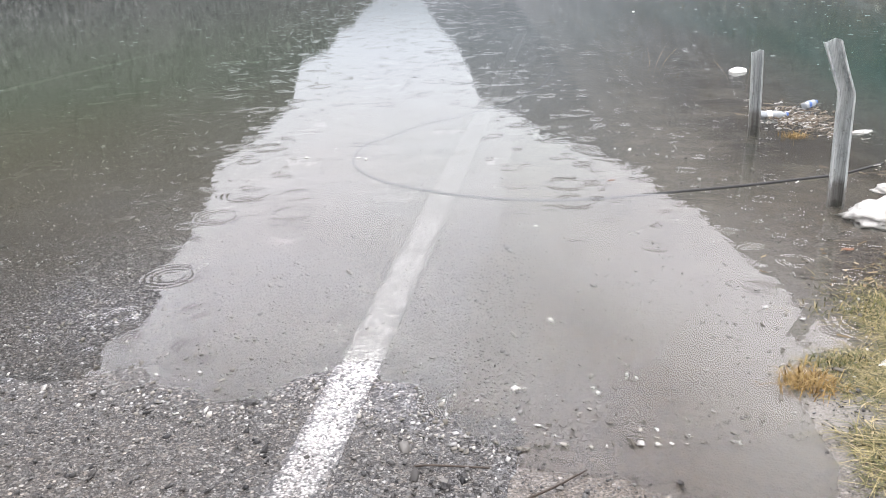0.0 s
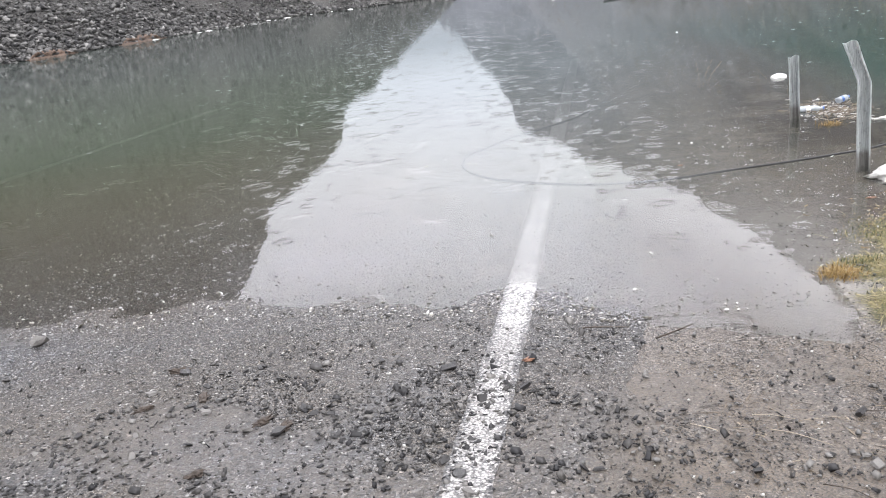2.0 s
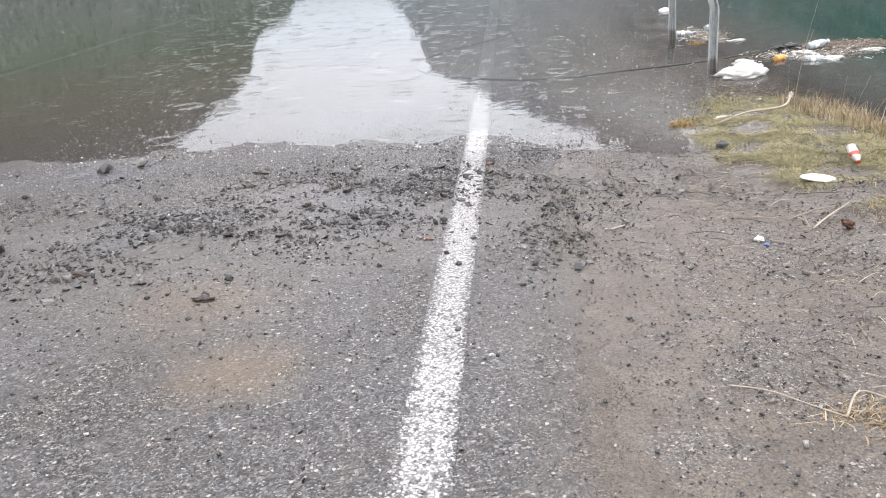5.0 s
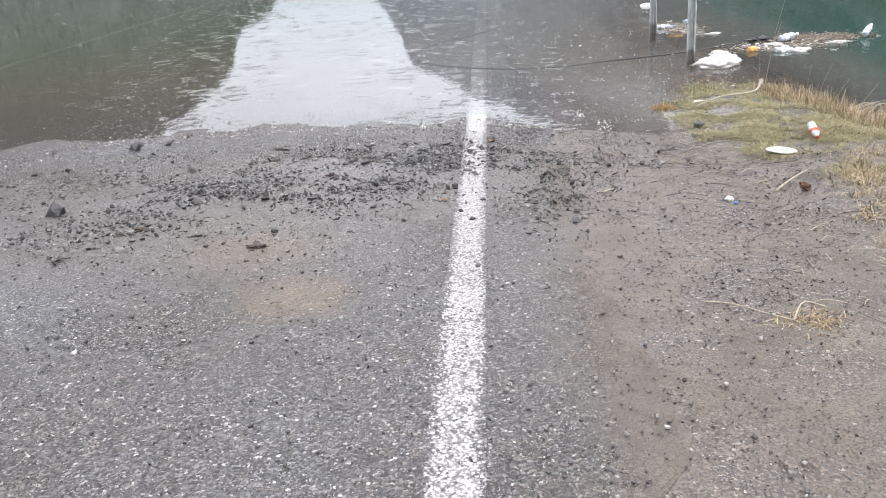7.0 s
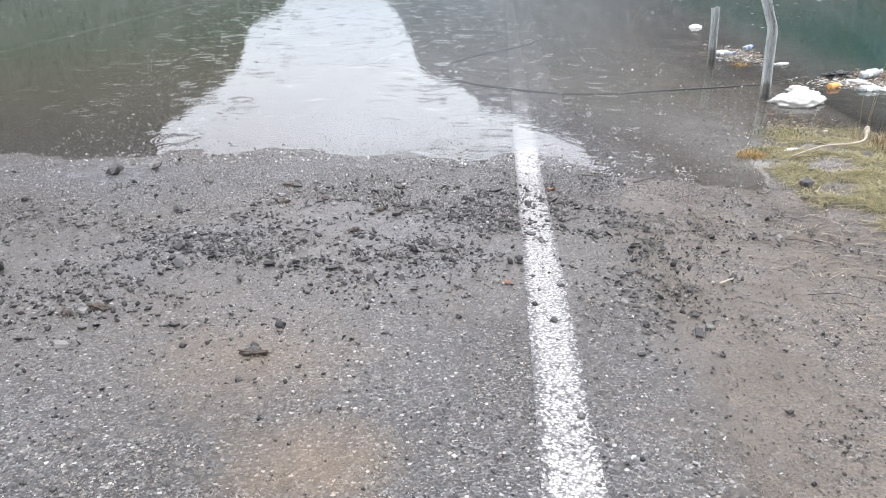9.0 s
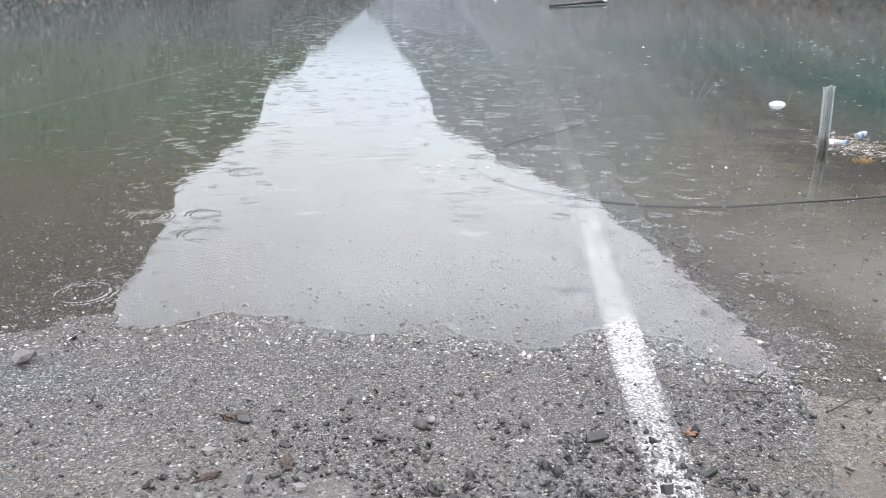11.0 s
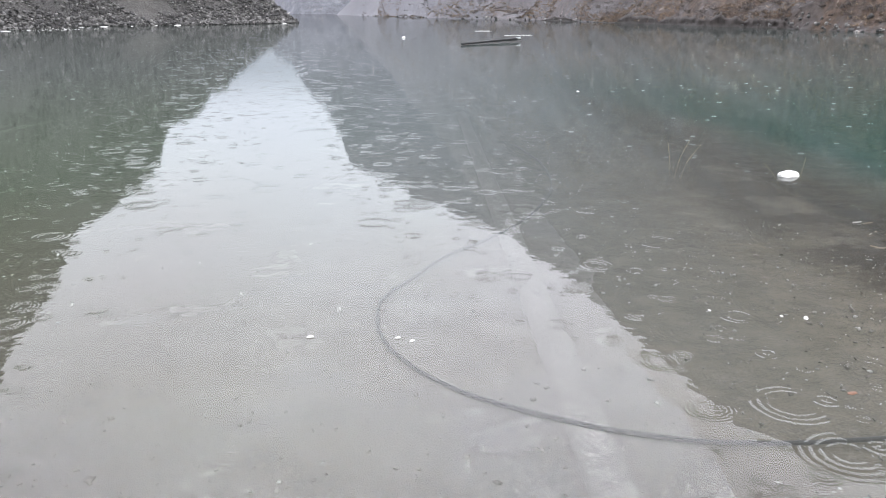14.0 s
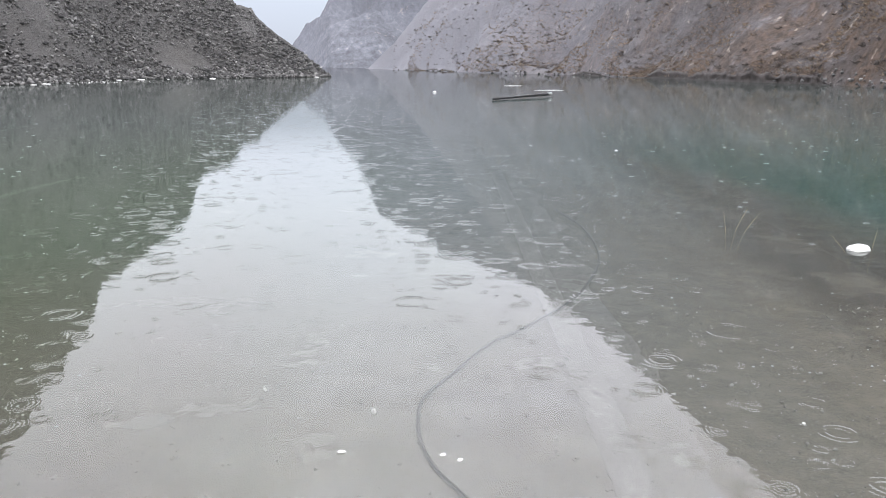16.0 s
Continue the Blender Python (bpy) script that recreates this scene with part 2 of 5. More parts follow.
def ground_material():
    k = Nodes("mud_and_grit")
    u, x, y, z = line_offset(k)
    base = k.ramp(k.noise(3.0, 6.0, 0.7), (0.3, (0.088, 0.071, 0.054)), (0.55, (0.138, 0.114, 0.088)), (0.75, (0.195, 0.163, 0.127)))
    base = k.mix(k.ramp(k.noise(120.0, 2.0), (0.40, 0.8), (0.52, 0.0)), base, (0.06, 0.055, 0.05))
    drowned = k.math("MULTIPLY", k.math("SUBTRACT", k.math("ADD", y, k.noise(1.5, 4.0)), 3.9), 0.5, clamp=True)
    slack = k.math("MULTIPLY", k.math("MULTIPLY", k.math("SUBTRACT", k.math("ADD", u, k.math("MULTIPLY", k.math("SUBTRACT", y, 2.6), 0.45, clamp=True)), 1.15), 2.0, clamp=True), k.math("MULTIPLY", k.math("SUBTRACT", y, 1.75), 1.4, clamp=True))
    slack = k.math("MULTIPLY", slack, k.math("MULTIPLY", k.math("SUBTRACT", 2.3, u), 1.6, clamp=True))
    drowned = k.math("MAXIMUM", drowned, k.math("MULTIPLY", slack, 0.85))
    base = k.mix(drowned, base, k.ramp(k.noise(4.0, 5.0, 0.7), (0.3, (0.150, 0.136, 0.102)), (0.7, (0.255, 0.230, 0.177))))
    base = k.mix(k.math("MULTIPLY", slack, k.math("SUBTRACT", 1.0, k.math("MULTIPLY", k.math("SUBTRACT", y, 3.4), 0.7, clamp=True))), base, (0.245, 0.232, 0.212))
    stone, height, scoured = chippings(k)
    grit = k.math("MULTIPLY", k.ramp(k.noise(2.4, 6.0, 0.75), (0.44, 0.0), (0.62, 0.85)), k.math("SUBTRACT", 1.0, k.math("MULTIPLY", drowned, 0.7)))
    near_road = k.math("MULTIPLY", k.math("SUBTRACT", k.math("SUBTRACT", 1.5, k.math("MULTIPLY", k.math("SUBTRACT", y, 2.5), 0.5, clamp=True)), k.math("ADD", u, k.math("MULTIPLY", k.noise(3.0, 4.0, 0.7), 0.6))), 2.5, clamp=True)
    wetter = k.math("MULTIPLY", k.math("SUBTRACT", y, 1.5), 1.2, clamp=True)
    grit = k.math("MAXIMUM", grit, k.math("MULTIPLY", k.math("MULTIPLY", near_road, wetter), k.math("SUBTRACT", 0.9, k.math("MULTIPLY", drowned, 0.85))))
    clean = k.math("MULTIPLY", k.math("SUBTRACT", y, 1.6), 1.1, clamp=True)
    stone = k.mix(clean, k.mix(1.0, stone, (1.15, 1.06, 0.96), "MULTIPLY"), k.mix(0.45, scoured, base))
    c = k.mix(grit, base, stone)
    speck = k.ramp(k.noise(120.0, 2.0), (0.35, 0.55), (0.6, 1.0))
    c = k.mix(0.6, c, speck, "MULTIPLY")
    weed = k.ramp(k.noise(1.0, 5.0, 0.65, k.scaled(0.8, 1.0, 1.0)), (0.47, 0.0), (0.56, 0.95))
    under = k.math("MULTIPLY", k.math("SUBTRACT", y, 4.6), 0.7, clamp=True)
    side = k.math("MULTIPLY", k.math("SUBTRACT", u, 1.6), 1.1, clamp=True)
    brink = k.math("ABSOLUTE", k.math("SUBTRACT", x, k.math("ADD", 1.70, k.math("MULTIPLY", y, 0.16))))
    brink = k.math("MULTIPLY", k.math("SUBTRACT", 1.0, k.math("DIVIDE", brink, 0.85)), 1.8, clamp=True)
    brink = k.math("MULTIPLY", brink, k.ramp(k.noise(1.3, 5.0, 0.65), (0.40, 0.0), (0.50, 1.0)))
    weed = k.math("MAXIMUM", k.math("MULTIPLY", k.math("MULTIPLY", weed, side), 0.6), brink)
    c = k.mix(k.math("MULTIPLY", weed, under), c, (0.042, 0.035, 0.024))
    n = k.bump(k.noise(90.0, 3.0, 0.7), 0.006, 0.7)
    n = k.bump(k.noise(9.0, 5.0, 0.7), 0.03, 0.6, n)
    wet = k.ramp(k.noise(2.0, 4.0), (0.35, 0.28), (0.65, 0.6))
    wet = k.math("MULTIPLY", wet, k.math("SUBTRACT", 1.0, k.math("MULTIPLY", k.math("MULTIPLY", k.math("SUBTRACT", y, 0.7), 0.9, clamp=True), 0.55)))
    wet = k.mix(k.math("MULTIPLY", blob(k, x, y, 0.98, 1.15, 0.45), 1.6, clamp=True), wet, (0.12, 0.12, 0.12))
    return k.surface(c, wet, n, spec=0.45)


def paint_material():
    k = Nodes("worn_white_paint")
    stone, height, scoured = chippings(k)
    u, x, y, z = line_offset(k)
    chip = k.voronoi(92.0)
    tone = k.tree.nodes.new("ShaderNodeSeparateColor")
    k.put(tone.inputs[0], chip["Color"])
    wear = k.noise(48.0, 5.0, 0.8)
    patch = k.noise(2.4, 4.0, 0.7)
    level = k.math("ADD", wear, k.math("MULTIPLY", k.math("SUBTRACT", patch, 0.5), 0.40))
    level = k.math("ADD", level, k.math("MULTIPLY", k.math("SUBTRACT", tone.outputs[1], 0.5), 0.26))
    # scoured the more the further it lies under water
    bare = k.math("ADD", k.math("MULTIPLY", k.math("SUBTRACT", y, 0.8), 0.022, clamp=True), k.math("MULTIPLY", k.math("SUBTRACT", y, 4.4), 0.05, clamp=True))
    level = k.math("SUBTRACT", level, k.math("MINIMUM", bare, 0.19))
    side = k.math("MULTIPLY", k.math("SUBTRACT", k.math("ABSOLUTE", k.math("ADD", u, 0.011)), 0.05), 5.5, clamp=True)
    level = k.math("SUBTRACT", level, side)
    kept = k.ramp(level, (0.385, 0.0), (0.43, 1.0))
    kept = k.math("MULTIPLY", kept, k.ramp(chip["Distance"], (0.42, 1.0), (0.58, 0.25)))
    white = k.ramp(k.noise(25.0, 4.0, 0.7), (0.3, (0.38, 0.368, 0.355)), (0.6, (0.57, 0.556, 0.54)))
    # duller above the waterline, whiter below it to offset the murk's dimming
    washed = k.math("MULTIPLY", k.math("SUBTRACT", k.math("ADD", y, k.math("MULTIPLY", patch, 0.5)), 2.2), 1.3, clamp=True)
    white = k.mix(washed, white, k.ramp(k.noise(25.0, 4.0, 0.7), (0.3, (0.66, 0.65, 0.63)), (0.6, (0.84, 0.83, 0.81))))
    stone = k.mix(k.math("MULTIPLY", washed, 0.9), stone, scoured)
    drowned = k.math("MULTIPLY", k.math("SUBTRACT", y, 3.7), 0.40, clamp=True)
    base = k.mix(k.math("MULTIPLY", drowned, 0.85), stone, (0.30, 0.286, 0.258))
    c = k.mix(kept, base, white)
    return k.surface(c, 0.42, k.bump(height, 0.006, 0.9), spec=0.5)


def water_material():
    k = Nodes("rainy_water")
    at = k.tree.nodes.new("ShaderNodeAttribute")
    at.attribute_name = "depth"
    murk = k.math("SUBTRACT", 1.0, k.math("EXPONENT", k.math("MULTIPLY", at.outputs["Fac"], -1.75)))
    murk = k.math("MULTIPLY", murk, 0.97)
    east = k.math("ADD", k.math("MULTIPLY", k.xyz()[0], 0.08), 0.5)
    shallow = k.ramp(east, (0.22, (0.110, 0.106, 0.069)), (0.45, (0.113, 0.119, 0.103)))
    deep = k.ramp(east, (0.23, (0.068, 0.089, 0.056)), (0.58, (0.092, 0.114, 0.105)), (0.72, (0.080, 0.108, 0.099)), (0.88, (0.010, 0.057, 0.044)))
    tint = k.mix(k.ramp(at.outputs["Fac"], (0.15, 0.0), (0.95, 1.0)), shallow, deep)
    # paler grey far out: turbid water, and the hills' hazy reflection put into the tint
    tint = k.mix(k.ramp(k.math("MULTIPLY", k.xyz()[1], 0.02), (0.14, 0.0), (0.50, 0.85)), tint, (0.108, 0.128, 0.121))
    tint = k.mix(0.25, tint, k.ramp(k.noise(0.05, 3.0), (0.35, 0.6), (0.65, 1.0)), "MULTIPLY")
    # breeze: low flat waves
    h = k.math("MULTIPLY", k.math("MULTIPLY", k.noise(9.0, 2.0, 0.5), k.ramp(k.noise(0.5, 3.0), (0.35, 0.45), (0.65, 1.0))), 0.00070)
    h = k.math("ADD", h, k.math("MULTIPLY", k.noise(2.0, 2.0, 0.5), 0.0007))
    # rings spreading from raindrops
    for scale, share, amp in ((2.3, 0.72, 0.00060), (4.1, 0.74, 0.00034), (8.5, 0.80, 0.00020)):
        v = k.voronoi(scale, flat=True)
        tone = k.tree.nodes.new("ShaderNodeSeparateColor")
        k.put(tone.inputs[0], v["Color"])
        front = k.math("MULTIPLY", tone.outputs[0], 0.34)
        gap = k.math("MULTIPLY", k.math("SUBTRACT", v["Distance"], front), 11.0)
        hump = k.math("EXPONENT", k.math("MULTIPLY", k.math("MULTIPLY", gap, gap), -1.0))
        wave = k.math("SINE", k.math("MULTIPLY", v["Distance"], 75.0))
        on = k.math("GREATER_THAN", tone.outputs[1], share)
        h = k.math("ADD", h, k.math("MULTIPLY", k.math("MULTIPLY", k.math("MULTIPLY", hump, wave), on), amp))
    n = k.bump(h, 1.0, 1.0)
    clear = k.tree.nodes.new("ShaderNodeBsdfTransparent")
    silt = k.tree.nodes.new("ShaderNodeBsdfDiffuse")
    k.put(silt.inputs["Color"], tint)
    gloss = k.tree.nodes.new("ShaderNodeBsdfGlossy")
    gloss.inputs["Roughness"].default_value = 0.022
    k.put(gloss.inputs["Normal"], n)
    fres = k.tree.nodes.new("ShaderNodeFresnel")
    fres.inputs["IOR"].default_value = 1.33
    k.put(fres.inputs["Normal"], n)
    body = k.tree.nodes.new("ShaderNodeMixShader")
    k.put(body.inputs[0], murk)
    k.tree.links.new(clear.outputs[0], body.inputs[1])
    k.tree.links.new(silt.outputs[0], body.inputs[2])
    top = k.tree.nodes.new("ShaderNodeMixShader")
    k.put(top.inputs[0], fres.outputs[0])
    k.tree.links.new(body.outputs[0], top.inputs[1])
    k.tree.links.new(gloss.outputs[0], top.inputs[2])
    k.tree.links.new(top.outputs[0], k.out.inputs[0])
    return k.material


def scree_material():
    k = Nodes("dark_scree")
    v = k.voronoi(6.5, vec=k.scaled(1, 1, 1.8))
    tone = k.tree.nodes.new("ShaderNodeSeparateColor")
    k.put(tone.inputs[0], v["Color"])
    c = k.ramp(tone.outputs[0], (0.0, (0.034, 0.034, 0.034)), (0.5, (0.076, 0.075, 0.073)), (0.9, (0.150, 0.147, 0.142)))
    soil = k.ramp(k.noise(0.22, 5.0, 0.65), (0.3, (0.052, 0.050, 0.048)), (0.7, (0.090, 0.086, 0.079)))
    c = k.mix(k.ramp(k.noise(0.09, 5.0, 0.7), (0.42, 0.15), (0.62, 0.85)), c, soil)
    n = k.bump(v["Distance"], 0.10, 0.9)
    n = k.bump(k.noise(2.0, 6.0, 0.75), 0.22, 0.8, n)
    return k.surface(c, 0.75, n, spec=0.3)


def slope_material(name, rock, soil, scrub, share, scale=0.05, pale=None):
    """A mountainside of rock ribs, soil and scrub. pale: a haze tone mixed into its colour from y0 to y1 metres up the
    valley.
    """
    k = Nodes(name)
    x, y, z = k.xyz()
    # ribs that slant across the slope
    dip = k.tree.nodes.new("ShaderNodeCombineXYZ")
    k.put(dip.inputs[0], k.math("MULTIPLY", x, 0.35))
    k.put(dip.inputs[1], k.math("MULTIPLY", k.math("SUBTRACT", y, z), 0.25))
    k.put(dip.inputs[2], k.math("ADD", k.math("MULTIPLY", y, 0.9), k.math("MULTIPLY", z, 2.0)))
    ribs = k.noise(scale * 1.3, 8.0, 0.72, dip.outputs[0])
    fine = k.noise(scale * 14, 6.0, 0.75)
    c = k.ramp(fine, (0.36, tuple(t * 0.42 for t in rock)), (0.52, rock), (0.66, tuple(t * 1.6 for t in rock)))
    ground = k.ramp(k.noise(scale * 20, 5.0, 0.75), (0.35, tuple(t * 0.5 for t in soil)), (0.65, tuple(t * 1.2 for t in soil)))
    c = k.mix(k.ramp(ribs, (0.43, 0.0), (0.54, 1.0)), c, ground)
    bush = k.ramp(k.noise(scale * 26, 4.0, 0.7), (0.38, tuple(t * 0.4 for t in scrub)), (0.62, tuple(t * 1.15 for t in scrub)))
    c = k.mix(k.ramp(k.noise(scale * 1.6, 7.0, 0.78), (share, 0.0), (share + 0.08, 0.9)), c, bush)
    c = k.mix(k.ramp(k.noise(scale * 7, 4.0, 0.8), (0.62, 0.0), (0.68, 0.6)), c, (0.42, 0.37, 0.31))
    # aerial haze put into the colour, stronger up the valley
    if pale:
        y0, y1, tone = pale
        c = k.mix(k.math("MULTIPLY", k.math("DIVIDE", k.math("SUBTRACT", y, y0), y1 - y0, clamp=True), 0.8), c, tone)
    n = k.bump(fine, 1.5, 0.5)
    return k.surface(c, 0.85, n, spec=0.2)


def steel_material():
    """Dull galvanised steel, streaked down its length and stained brown by high water."""
    k = Nodes("galvanised_steel")
    x, y, z = k.xyz()
    streak = k.noise(1.0, 4.0, 0.7, k.scaled(110.0, 110.0, 5.0))
    c = k.ramp(streak, (0.32, (0.20, 0.216, 0.216)), (0.5, (0.40, 0.43, 0.43)), (0.68, (0.58, 0.61, 0.61)))
    spots = k.ramp(k.noise(22.0, 5.0, 0.7), (0.55, 0.0), (0.70, 0.7))
    c = k.mix(spots, c, (0.15, 0.145, 0.13))
    scum = k.math("SUBTRACT", 1.0, k.math("DIVIDE", k.math("SUBTRACT", z, k.math("MULTIPLY", k.noise(9.0, 4.0, 0.7), 0.16)), 0.08), clamp=True)
    c = k.mix(k.math("MULTIPLY", scum, 0.65), c, (0.075, 0.058, 0.042))
    return k.surface(c, k.math("ADD", k.math("MULTIPLY", streak, 0.3), 0.32), k.bump(streak, 0.001, 0.6), 0.3)


M_ROAD = road_material()
M_GROUND = ground_material()
M_PAINT = paint_material()
M_WATER = water_material()
M_SCREE = scree_material()
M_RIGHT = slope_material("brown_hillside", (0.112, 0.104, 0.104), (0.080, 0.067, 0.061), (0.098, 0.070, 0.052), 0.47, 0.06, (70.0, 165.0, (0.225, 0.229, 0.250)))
M_CLIFF = slope_material("hazed_cliff", (0.15, 0.155, 0.172), (0.122, 0.125, 0.138), (0.105, 0.104, 0.112), 0.60, 0.03, (250.0, 420.0, (0.172, 0.180, 0.205)))
# wet soil, its colour lowered further for the shade of the undercut
M_SOIL = plain("shaded_wet_soil", (0.032, 0.026, 0.023), 0.8, 0.0, 0.5, 2.0, 0.05)
M_BEHIND = slope_material("grey_hillside", (0.13, 0.125, 0.12), (0.10, 0.09, 0.08), (0.09, 0.08, 0.06), 0.5)
M_STEEL = steel_material()
M_RUST = plain("rusty_iron", (0.10, 0.052, 0.034), 0.75, 0.1, 0.5, 40.0)
M_HOSE = plain("black_rubber", (0.022, 0.022, 0.024), 0.5, 0.0, 0.3)
M_SACK = plain("white_woven_plastic", (0.50, 0.495, 0.47), 0.45, 0.0, 0.32, 9.0, 0.008)
M_FOAM = plain("white_foam", (0.78, 0.78, 0.76), 0.6, 0.0, 0.10, 20.0)
M_CLEAR = plain("clear_plastic", (0.55, 0.60, 0.63), 0.16, 0.0, 0.2, 25.0, 0.001, 0.35)
M_BLUE = plain("blue_plastic", (0.07, 0.15, 0.42), 0.35)
M_ORANGE = plain("orange_plastic", (0.62, 0.30, 0.08), 0.35)
M_RED = plain("red_plastic", (0.42, 0.06, 0.035), 0.45)
M_BLACK = plain("black_plastic", (0.018, 0.018, 0.02), 0.4)
M_BARK = plain("wet_bark", (0.052, 0.038, 0.028), 0.6, 0.0, 0.45, 30.0, 0.004)
M_PALEWOOD = plain("bleached_wood", (0.38, 0.33, 0.26), 0.6, 0.0, 0.35, 24.0, 0.003)
M_LEAF = plain("brown_leaf", (0.19, 0.09, 0.05), 0.55, 0.0, 0.4, 60.0)
M_STONE = plain("wet_dark_stone", (0.052, 0.051, 0.051), 0.45, 0.0, 0.45, 30.0, 0.004)
M_CRUMB_BIG = plain("asphalt_lump", (0.029, 0.028, 0.028), 0.5, 0.0, 0.5, 60.0, 0.003)
M_STONE_PALE = plain("pale_stone", (0.17, 0.163, 0.153), 0.55, 0.0, 0.35, 30.0, 0.004)
M_CRUMB = island("dark_crumbs", ((0.0, (0.016, 0.016, 0.018)), (0.45, (0.042, 0.041, 0.041)), (0.78, (0.098, 0.093, 0.087)), (1.0, (0.22, 0.213, 0.20))), 0.5, spec=0.3)
M_CRUMB_WET = island("washed_gravel", ((0.0, (0.06, 0.06, 0.062)), (0.3, (0.14, 0.138, 0.136)), (0.7, (0.28, 0.276, 0.27)), (1.0, (0.62, 0.61, 0.60))), 0.5, spec=0.3)
M_GRIT = island("grey_grit", ((0.0, (0.06, 0.06, 0.06)), (0.5, (0.15, 0.147, 0.14)), (0.85, (0.26, 0.25, 0.24)), (1.0, (0.55, 0.54, 0.51))), 0.45)
M_SCREEROCK = island("scree_rocks", ((0.0, (0.036, 0.036, 0.037)), (0.5, (0.104, 0.103, 0.100)), (0.85, (0.185, 0.181, 0.175)), (1.0, (0.34, 0.335, 0.32))), 0.7, 0.05, 0.3, 2.0)
M_GRASS = island("wet_grass", ((0.0, (0.030, 0.036, 0.012)), (0.35, (0.098, 0.105, 0.030)), (0.65, (0.21, 0.185, 0.068)), (1.0, (0.46, 0.38, 0.20))), 0.55)
M_STRAW = island("straw", ((0.0, (0.16, 0.11, 0.06)), (0.5, (0.33, 0.25, 0.14)), (1.0, (0.50, 0.42, 0.28))), 0.6)
M_DRIFT = island("drift_wood", ((0.0, (0.05, 0.040, 0.030)), (0.5, (0.12, 0.094, 0.066)), (0.9, (0.22, 0.18, 0.135)), (1.0, (0.46, 0.44, 0.40))), 0.6)
M_DRY = island("rusty_dry_grass", ((0.0, (0.16, 0.10, 0.035)), (0.5, (0.30, 0.19, 0.06)), (1.0, (0.40, 0.30, 0.12))), 0.6)
M_SCRUB = island("bare_scrub", ((0.0, (0.10, 0.086, 0.080)), (0.5, (0.17, 0.140, 0.120)), (0.85, (0.25, 0.195, 0.145)), (1.0, (0.34, 0.27, 0.18))), 0.8, grain=3.0)
M_BUSH = island("dark_bush", ((0.0, (0.060, 0.054, 0.052)), (0.6, (0.095, 0.084, 0.078)), (1.0, (0.14, 0.12, 0.105))), 0.8, grain=3.0)
M_RUSTSCRUB = island("rusty_bracken", ((0.0, (0.125, 0.086, 0.060)), (0.5, (0.185, 0.132, 0.090)), (1.0, (0.29, 0.22, 0.15))), 0.8, grain=3.0)
# raindrop splashes: their glint of sky is put into a pale colour
M_SPLASH = plain("splash_glint", (0.27, 0.29, 0.29), 0.2, 0.0, 0.1)
M_LITTER = island("floating_scraps", ((0.0, (0.07, 0.052, 0.035)), (0.6, (0.20, 0.165, 0.12)), (0.85, (0.40, 0.385, 0.36)), (1.0, (0.65, 0.65, 0.64))), 0.5)

M_SUNKEN = island("silted_scraps", ((0.0, (0.13, 0.12, 0.10)), (0.5, (0.26, 0.245, 0.215)), (0.75, (0.48, 0.46, 0.42)), (1.0, (0.8, 0.79, 0.77))), 0.7)
M_MAT = island("matted_grass", ((0.0, (0.050, 0.048, 0.022)), (0.3, (0.14, 0.132, 0.050)), (0.6, (0.28, 0.235, 0.105)), (1.0, (0.50, 0.42, 0.25))), 0.6)
M_CHAFF = island("trodden_chaff", ((0.0, (0.028, 0.023, 0.018)), (0.5, (0.07, 0.055, 0.04)), (0.75, (0.16, 0.125, 0.085)), (1.0, (0.42, 0.36, 0.27))), 0.6)
M_RUSTSOIL = plain("rust_brown_soil", (0.135, 0.092, 0.068), 0.8, 0.0, 0.45, 1.6, 0.04)


# ---- building helpers ----
def mesh_of(name, verts, faces, material, smooth=False):
    me = bpy.data.meshes.new(name)
    me.from_pydata([tuple(map(float, v)) for v in verts], [], [tuple(map(int, f)) for f in faces])
    me.materials.append(material)
    if smooth:
        me.polygons.foreach_set("use_smooth", [True] * len(me.polygons))
    me.update()
    return me


def solid(name, verts, faces, material, parent=None, label="", smooth=False):
    ob = new(name, mesh_of(name, verts, faces, material, smooth))
    if parent is not None:
        ob.parent = parent
    return tagged(ob, label)


def thing(name, m, label, category, group=""):
    """An empty at the base of a thing, to carry its parts."""
    ob = new(name)
    ob.empty_display_size = 0.1
    ob.matrix_world = m
    return tagged(ob, label, category, group)


def wavy(x, y, seed=0.0):
    """Smooth noise of about -1 to 1 for arrays."""
    return (np.sin(1.7 * x + 2.3 * y + seed) + np.sin(-2.9 * x + 1.3 * y + 1.9 * seed + 1.0) + np.sin(4.1 * x + 3.7 * y + 0.7 * seed + 2.0) * 0.6
            + np.sin(-6.3 * x + 7.9 * y + seed * 2.1) * 0.4 + np.sin(11.0 * x + 9.1 * y + seed) * 0.25) / 3.0


def smoothstep(a, b, t):
    t = np.clip((t - a) / (b - a), 0, 1)
    return t * t * (3 - 2 * t)


def catmull(points, steps=8):
    p = np.array(points, float)
    p = np.vstack([2 * p[0] - p[1], p, 2 * p[-1] - p[-2]])
    out = []
    for i in range(1, len(p) - 2):
        for t in np.linspace(0, 1, steps, endpoint=False):
            out.append(0.5 * ((2 * p[i]) + (p[i + 1] - p[i - 1]) * t + (2 * p[i - 1] - 5 * p[i] + 4 * p[i + 1] - p[i + 2]) * t * t
                              + (3 * p[i] - p[i - 1] - 3 * p[i + 1] + p[i + 2]) * t ** 3))
    out.append(p[-2])
    return np.array(out)


